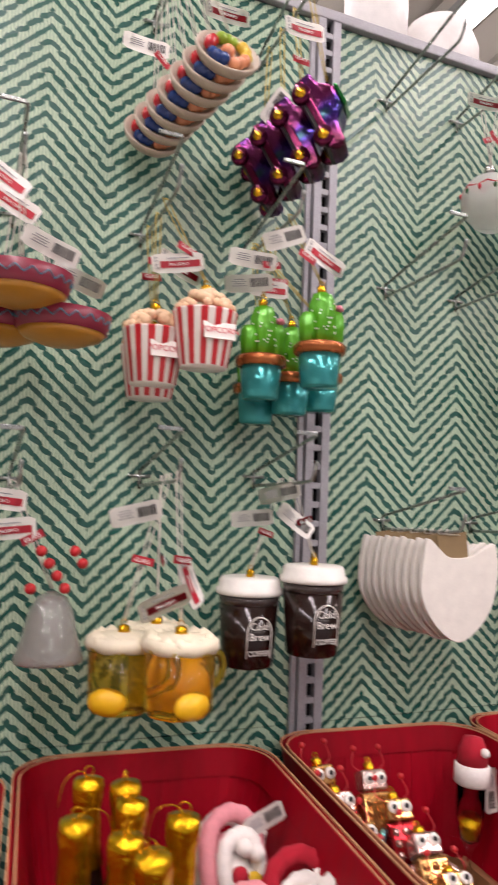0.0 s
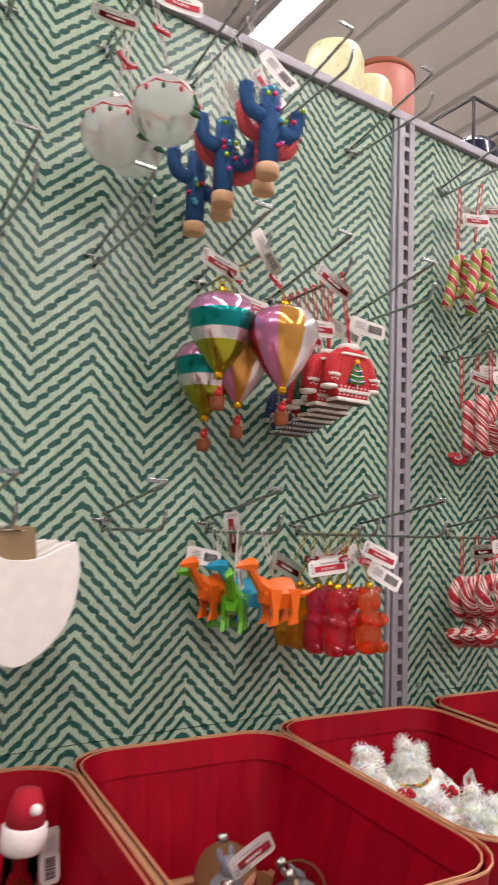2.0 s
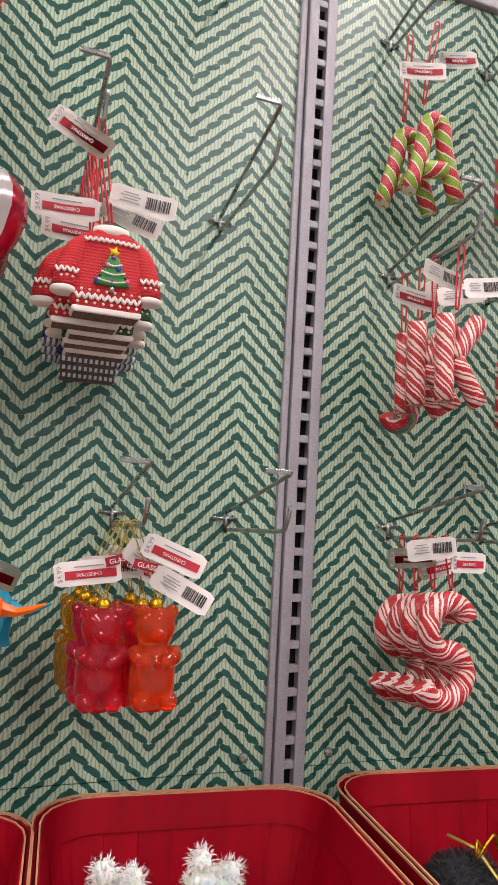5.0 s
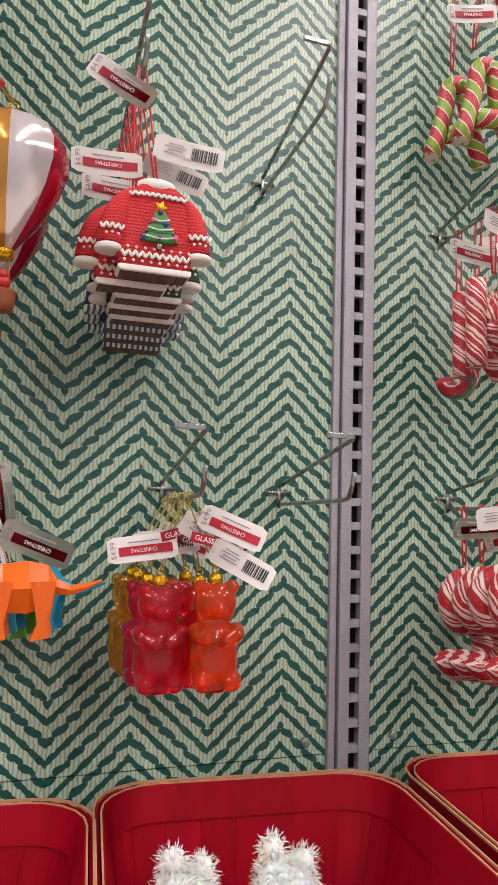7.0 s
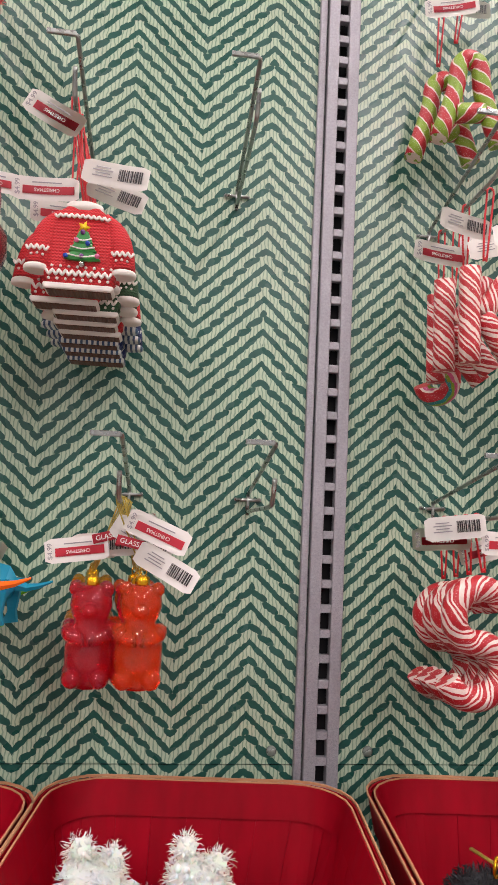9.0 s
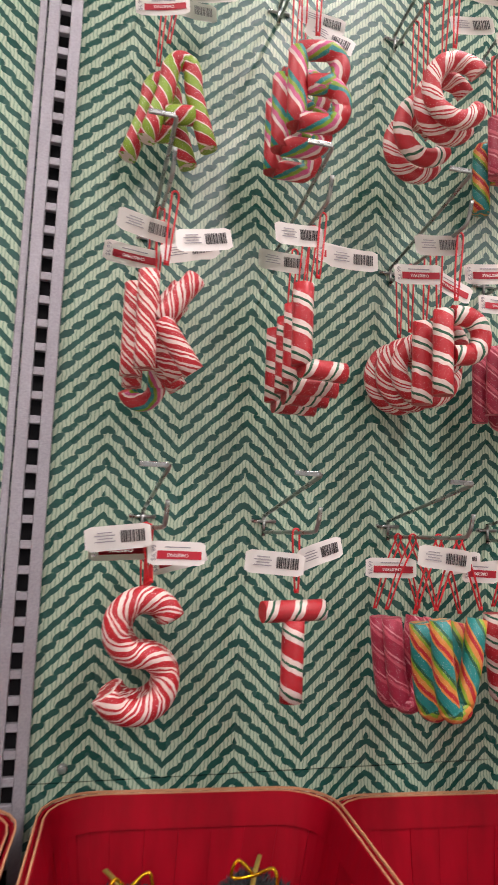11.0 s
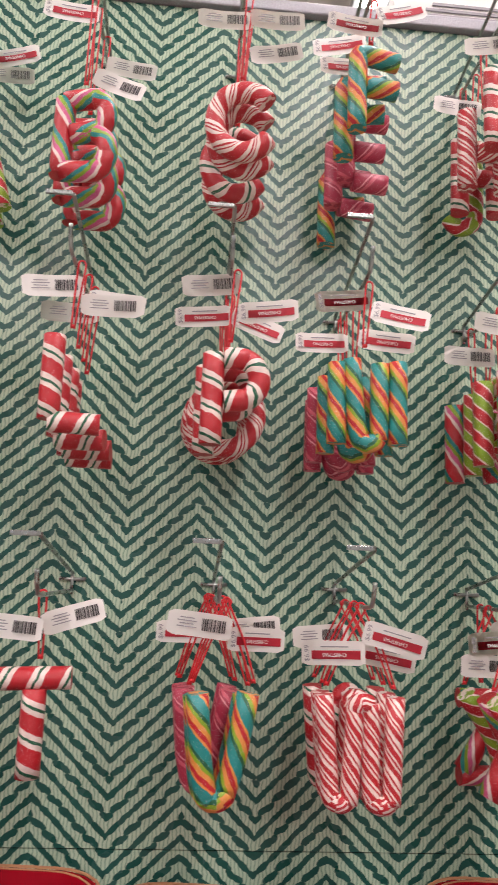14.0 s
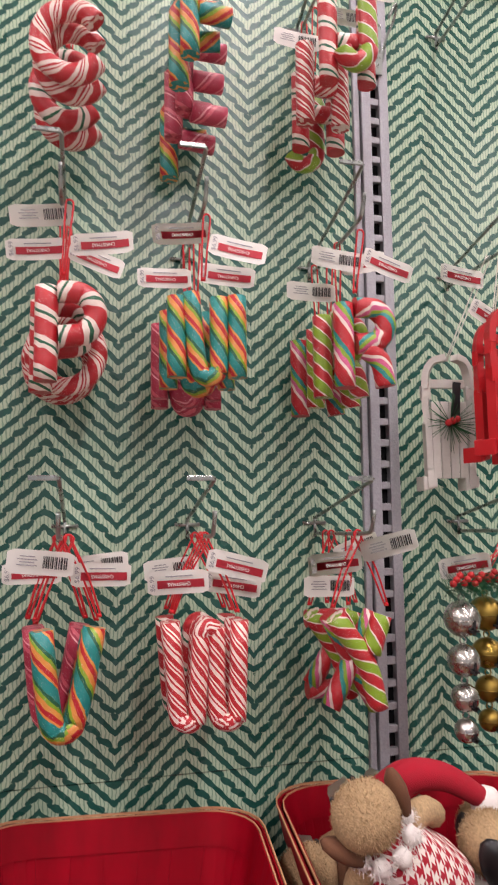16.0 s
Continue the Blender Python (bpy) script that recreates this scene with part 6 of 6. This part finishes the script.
def llama(x, y, z, yaw, k, head=True):
    t = thing("llama_ornament", "fluffy white wool llama ornament with bright braided collar", "ornament", "llama ornaments in a basket")
    rnd = random.Random(40 + k)
    cen = [(0.0, 0, 0.0, 0.042), (0.022, 0.012, -0.004, 0.038), (-0.022, -0.008, -0.004, 0.036), (0.008, -0.026, -0.012, 0.032)]
    bm = bm_new()
    for cx, cy, cz, r in cen:
        ball(bm, r * 0.95, pose(cx, cy, cz), 2)
    lumps(bm, cen, 60, rnd)
    furry(bm, [(a, b, c, r * 1.10) for a, b, c, r in cen], 5000, 0.008, rnd)
    part("wool_body", bm, FUR, t)
    hc = [(-0.012, 0.008, 0.030, 0.025), (-0.006, 0.004, 0.050, 0.017), (-0.020, 0.000, 0.056, 0.015), (-0.022, 0.004, 0.076, 0.009), (0.002, 0.006, 0.066, 0.009)]
    bm = bm_new()
    for cx, cy, cz, r in hc:
        ball(bm, r * 0.92, pose(cx, cy, cz), 2)
    lumps(bm, hc, 30, rnd)
    furry(bm, [(a, b, c, r * 1.10) for a, b, c, r in hc], 2500, 0.008, rnd)
    part("head", bm, FUR, t)
    bm = bm_new()
    ring = [(-0.013 + 0.026 * math.cos(a), 0.006 + 0.028 * math.sin(a), 0.036 + 0.005 * math.sin(a + 1)) for a in [2 * math.pi * q / 24 for q in range(24)]]
    for off, c in ((0, "green"), (1, "yellow"), (2, "red")):
        bm = bm_new()
        tube(bm, [(p[0] * 1.0 + 0.0015 * math.cos(q * 2.1 + off * 2.1), p[1], p[2] + 0.0022 * math.sin(q * 2.1 + off * 2.1)) for q, p in enumerate(ring)], 0.0017, 5, closed=True)
        part("collar", bm, PL[c], t, "braided bright collar")
    bm = bm_new()
    for q in range(5):
        ball(bm, 0.005, pose(0.018 + 0.003 * q, -0.026 - 0.002 * q, 0.030 - 0.004 * (q % 3)), 1)
    part("tassel", bm, PL["red"], t)
    t.matrix_basis = pose(x, y, z, 0, 0, yaw)


llama(-0.198, -0.165, 1.122, 10, 0)
llama(-0.120, -0.165, 1.118, -15, 1)
llama(-0.195, -0.255, 1.100, 70, 2)
llama(-0.105, -0.265, 1.085, -50, 3)
t = thing("price_ticket", "curled white price ticket stuck in white wool", "price tag")
add_tag(t, pose(0, 0, 0), True)
t.matrix_basis = pose(-0.088, -0.215, 1.170, 0, 62, 0)

# bottle-brush penguins
BR = varied("black_brush", rgb("23262a"), 0.8, 0, 300, 0.4, 0.5, 900)
for k, (x, y, yaw) in enumerate(((0.088, -0.195, 25), (0.195, -0.190, -25), (0.130, -0.285, 10), (0.225, -0.280, -10))):
    t = thing("brush_penguin_ornament", "black and white bristle penguin ornament with gold ribbon", "ornament", "penguin ornaments in a basket")
    rnd = random.Random(70 + k)
    bm = bm_new()
    lathe(bm, [(0, 0), (0.030, 0.0), (0.036, 0.02), (0.032, 0.05), (0.020, 0.066), (0, 0.070)], 20)
    part("belly", bm, PL["white"], t)
    part("stand", lathe(bm_new(), [(0, -0.048), (0.022, -0.048), (0.026, -0.02), (0.028, 0.001), (0, 0.001)], 16), PL["white"], t)
    cen = [(0, 0.006, 0.060, 0.030), (0.022, 0.004, 0.066, 0.020), (-0.016, 0.008, 0.050, 0.026)]
    bm = bm_new()
    for c in cen:
        ball(bm, c[3] * 0.93, pose(*c[:3]), 2)
    furry(bm, cen, 3600, 0.009, rnd)
    part("brush_cap", bm, BR, t, "black bristle cap")
    part("ribbon", tube(bm_new(), [(0.004, -0.030 + 0.0, 0.000), (0.004, -0.038, 0.03), (0.004, -0.034, 0.075), (0.004, -0.008, 0.098), (0.004, 0.02, 0.10)], 0.0022, 6, flat=0.5), M_GOLDTHREAD, t, "gold ribbon")
    bm = bm_new()
    tube(bm, smooth_path([(0.004, -0.012, 0.100), (-0.008, -0.014, 0.110), (-0.012, -0.016, 0.098), (0.004, -0.014, 0.100), (0.020, -0.016, 0.108), (0.024, -0.018, 0.094)], 4), 0.0014, 5)
    part("bow", bm, M_GOLD, t, "gold bow")
    bm = bm_new()
    tube(bm, [(0.033 * math.cos(a), 0.033 * math.sin(a) - 0.002, 0.040) for a in [2 * math.pi * q / 20 for q in range(20)]], 0.006, 8, closed=True)
    part("scarf", bm, PL["red"], t, "red scarf")
    bm = bm_new()
    ball(bm, 0.012, pose(0.030, -0.018, 0.046), 2)
    part("face", bm, PL["white"], t)
    t.matrix_basis = pose(x, y, FL + 0.052, 0, 0, yaw)

# red coral twigs and a pink bauble
for k in range(3):
    t = thing("coral_ornament", "red glittered branching coral ornament", "ornament", "coral ornaments in a basket")
    rnd = random.Random(90 + k)
    for q in range(6):
        a = rnd.uniform(-0.9, 0.9)
        pts = smooth_path([(0, 0, 0), (0.012 * a, rnd.uniform(-0.01, 0.01), 0.025), (0.030 * a, rnd.uniform(-0.012, 0.012), 0.055)], 4)
        bm = bm_new()
        tube(bm, pts, 0.0035, 7)
        tube(bm, [pts[4], pts[4] + Vector((0.010 * rnd.choice((-1, 1)), 0, 0.016))], 0.0028, 7)
        part("branch", bm, M_RIBBON, t)
    t.matrix_basis = pose(0.435 + 0.042 * k, -0.150 - 0.07 * (k % 2), SHELF_Z - 0.018 + 0.006, 0, 0, 60 * k)
for k, (x, y) in enumerate(((0.375, -0.245), (0.365, -0.320))):
    t = thing("pink_bauble_ornament", "pale pink glass bauble with gold beads", "ornament", "pink baubles in a basket")
    part("globe", ball(bm_new(), 0.032, Matrix(), 3), Mat("pink_glass_%d" % k, rgb("d88c98"), 0.12, 0.4).m, t)
    clasp(t, 0.032, 0.006)
    bm = bm_new()
    for q in range(12):
        ball(bm, 0.003, pose(0.033 * math.cos(q * 0.524), 0.033 * math.sin(q * 0.524), 0), 1)
    part("beads", bm, M_GOLD, t)
    t.matrix_basis = pose(x, y, SHELF_Z - 0.018 + 0.006 + 0.033, 20, 30, 0)

# plush dogs
HT = Mat("houndstooth_cloth", rough=0.95)
hs = HT.sep(HT.coords())
hu, hv = (HT.math("FRACT", HT.math("ADD", HT.math("MULTIPLY", q, 95.0), 40.0)) for q in (HT.math("MULTIPLY_ADD", hs[1], 0.6, hs[0]), hs[2]))
ha, hb = HT.math("LESS_THAN", hu, 0.5), HT.math("LESS_THAN", hv, 0.5)
twill = HT.math("LESS_THAN", HT.math("FRACT", HT.math("MULTIPLY", HT.math("ADD", hu, hv), 2.0)), 0.5)
same = HT.math("COMPARE", ha, hb, 0.1)
hmask = HT.math("ADD", HT.math("MULTIPLY", same, ha), HT.math("MULTIPLY", HT.math("SUBTRACT", 1.0, same), twill))
HT.set("Base Color", HT.mix(hmask, rgb("e8e0d8"), HT.mix(HT.noise(300, 2), rgb("8c1020"), rgb("c0263a"))))
HT.bump(HT.noise(900, 2), 0.4, 0.001)
GING = Mat("black_gingham", rough=0.95)
gk = GING.node("ShaderNodeTexChecker", Vector=GING.coords(), Scale=150.0, Color1=rgb("1c1c20"), Color2=rgb("d8d4d0"))
GING.set("Base Color", gk.outputs[0])
TWEED = varied("sand_tweed", rgb("bda078"), 0.95, 0, 420, 0.75, 1.0, 800)


def dog(x, y, z, yaw, roll, dress, ear, k, hat=False):
    t = thing("plush_dog_ornament", "plush tweed dog ornament in a patterned dress", "soft toy", "plush dogs in a basket")
    part("body", lathe(bm_new(), [(0, -0.075), (0.040, -0.072), (0.044, -0.060), (0.030, -0.010), (0.021, 0.012), (0, 0.02)], 22, Matrix(), 5, 0.05), dress, t, "patterned cloth dress")
    cen = [(0.024 * math.cos(a), 0.024 * math.sin(a), 0.012, 0.009) for a in [q * 0.785 for q in range(8)]]
    bm = bm_new()
    for c in cen:
        ball(bm, c[3], pose(*c[:3]), 1)
    furry(bm, cen, 900, 0.006, random.Random(k))
    part("ruff", bm, PL["white"], t, "white fluffy ruff")
    nub = [(0, -0.004, 0.040, 0.027)]
    bm = ball(bm_new(), 1, pose(0, -0.004, 0.040) @ Matrix.Diagonal((0.029, 0.027, 0.026, 1)), 3)
    furry(bm, nub, 2500, 0.006, random.Random(30 + k))
    part("head", bm, TWEED, t)
    part("snout", ball(bm_new(), 1, pose(0.004, -0.030, 0.036) @ Matrix.Diagonal((0.015, 0.016, 0.012, 1)), 2), TWEED, t)
    part("nose", ball(bm_new(), 0.0045, pose(0.004, -0.046, 0.039), 2), M_BLACK, t)
    for s in (-1, 1):
        part("eye", ball(bm_new(), 0.0026, pose(s * 0.012, -0.030, 0.050), 2), M_BLACK, t)
        part("ear", ball(bm_new(), 1, pose(s * 0.031, -0.004, 0.030, 0, s * 20, 0) @ Matrix.Diagonal((0.008, 0.014, 0.026, 1)), 2), ear, t)
        part("arm", tube(bm_new(), smooth_path([(s * 0.018, -0.004, 0.0), (s * 0.040, -0.010, -0.012), (s * 0.046, -0.018, -0.034)], 4), 0.0115, 10), TWEED, t)
    if hat:
        part("hat", tube(bm_new(), smooth_path([(0, 0, 0.055), (-0.02, 0, 0.078), (-0.055, 0, 0.080), (-0.095, 0, 0.060)], 5), 0.019, 14, taper=[1.0 - 0.032 * q for q in range(16)]), PL["red"], t, "long red knitted hat")
        part("hat_tip", ball(bm_new(), 0.016, pose(-0.100, 0, 0.056), 2), PL["white"], t)
    add_tag(t, pose(0.0, -0.036, 0.055, 0, 72, 0), True)
    t.matrix_basis = pose(x, y, z, -18, roll, yaw)


dog(0.672, -0.215, 1.208, 180, 40, HT.m, PL["brown"], 1)
dog(0.782, -0.200, 1.150, 62, 8, HT.m, M_BLACK, 2)
dog(0.668, -0.310, 1.110, 10, -16, PL["red"], PL["brown"], 3)
dog(0.640, -0.120, 1.110, 160, 14, GING.m, PL["brown"], 4)
dog(0.705, -0.105, 1.158, 170, -6, HT.m, PL["brown"], 5, True)
dog(0.812, -0.130, 1.130, 30, 14, GING.m, M_BLACK, 6)
dog(0.790, -0.300, 1.110, 20, 14, HT.m, M_BLACK, 7)

# ---- vessels on the top deck ----
DECK = TOP + 0.0222


def vessel(name, x, y, prof, mat, label, lip=None):
    t = thing(name, label, "vase", "vessels on the top shelf")
    part("body", lathe(bm_new(), prof, 32), mat, t)
    if lip:
        part("rim", lathe(bm_new(), lip[0], 32), lip[1], t)
    t.location = (x, y, DECK)


YEL, PNK, NVY, CRM = plain("pale_yellow_ceramic", "e4e2b0", 0.3), plain("dusty_pink_ceramic", "c07868", 0.5), plain("navy_glass", "1c2440", 0.15), plain("white_ceramic", "dedad6", 0.4)
vessel("yellow_jar", -0.062, 0.12, [(0, 0), (0.052, 0), (0.056, 0.005), (0.056, 0.130), (0.050, 0.150), (0.030, 0.158), (0.026, 0.154), (0.045, 0.145), (0.05, 0.1)], YEL, "pale yellow glossy ceramic jar on the top shelf")
vessel("yellow_jar", 0.020, 0.115, [(0, 0), (0.042, 0), (0.045, 0.005), (0.045, 0.105), (0.040, 0.118), (0.030, 0.122), (0.026, 0.118)], YEL, "small pale yellow ceramic jar on the top shelf")
vessel("pink_vase", 0.105, 0.17, [(0, 0), (0.052, 0), (0.060, 0.003), (0.060, 0.012), (0.066, 0.02), (0.067, 0.19), (0.062, 0.198), (0.058, 0.195), (0.058, 0.02)], PNK, "dusty pink cylinder vase with dark rims", ([(0.0665, 0.186), (0.069, 0.189), (0.069, 0.199), (0.063, 0.201)], M_WICKER))
vessel("navy_bowl", 0.345, 0.13, [(0, 0), (0.040, 0), (0.052, 0.006), (0.058, 0.05), (0.050, 0.10), (0.036, 0.118), (0.032, 0.114), (0.046, 0.09)], NVY, "round navy glass votive on the top shelf")
vessel("white_jar", -0.61, 0.13, [(0, 0), (0.05, 0), (0.054, 0.004), (0.054, 0.17), (0.05, 0.178), (0, 0.18)], CRM, "tall white ceramic jar on the top shelf")
vessel("white_jar", -0.475, 0.14, [(0, 0), (0.068, 0), (0.072, 0.006), (0.072, 0.10), (0.055, 0.145), (0.035, 0.152), (0.03, 0.148)], CRM, "wide white ceramic jar on the top shelf")
t = thing("wire_lantern", "black wire box lantern on the top shelf", "lantern")
for i, (sx, sy) in enumerate(((-1, -1), (1, -1), (1, 1), (-1, 1))):
    part("post", box(bm_new(), 0.005, 0.005, 0.17, pose(sx * 0.075, sy * 0.06, 0.085)), M_BLACK, t)
for z in (0.0025, 0.1675):
    for sy in (-1, 1):
        part("rail", box(bm_new(), 0.15, 0.005, 0.005, pose(0, sy * 0.06, z)), M_BLACK, t)
    for sx in (-1, 1):
        part("rail", box(bm_new(), 0.005, 0.12, 0.005, pose(sx * 0.075, 0, z)), M_BLACK, t)
t.location = (0.345, 0.13, DECK)
t = thing("card_box", "flat white boxed set with yellow print on the top shelf", "box")
part("carton", box(bm_new(), 0.22, 0.20, 0.09, pose(0, 0, 0.045), 0.002), M_PAPER, t)
part("print_band", box(bm_new(), 0.20, 0.002, 0.022, pose(0, -0.1012, 0.03)), plain("yellow_print", "c8a850", 0.5), t)
for k in range(3):
    part("small_print", box(bm_new(), 0.15 - 0.02 * k, 0.002, 0.004, pose(0, -0.1012, 0.054 + 0.009 * k)), M_GREY, t)
t.location = (0.72, 0.16, DECK)

# spare wire hook on the upright
t = thing("bracket_hook", "bent zinc wire bracket hook on the upright", "hook")
for s in (-1, 1):
    bm = bm_new()
    tube(bm, smooth_path([(s * 0.010, -0.008, -0.03), (s * 0.014, -0.016, 0.0), (s * 0.020, -0.030, 0.020), (s * 0.016, -0.045, 0.028), (s * 0.008, -0.040, 0.012)], 5), 0.0018, 7)
    part("wire", bm, M_CHROME, t)
part("plate", box(bm_new(), 0.020, 0.003, 0.07, pose(0, -0.0118, -0.01), 0.001), M_CHROME, t)
t.location = (0.77, 0, 2.075)
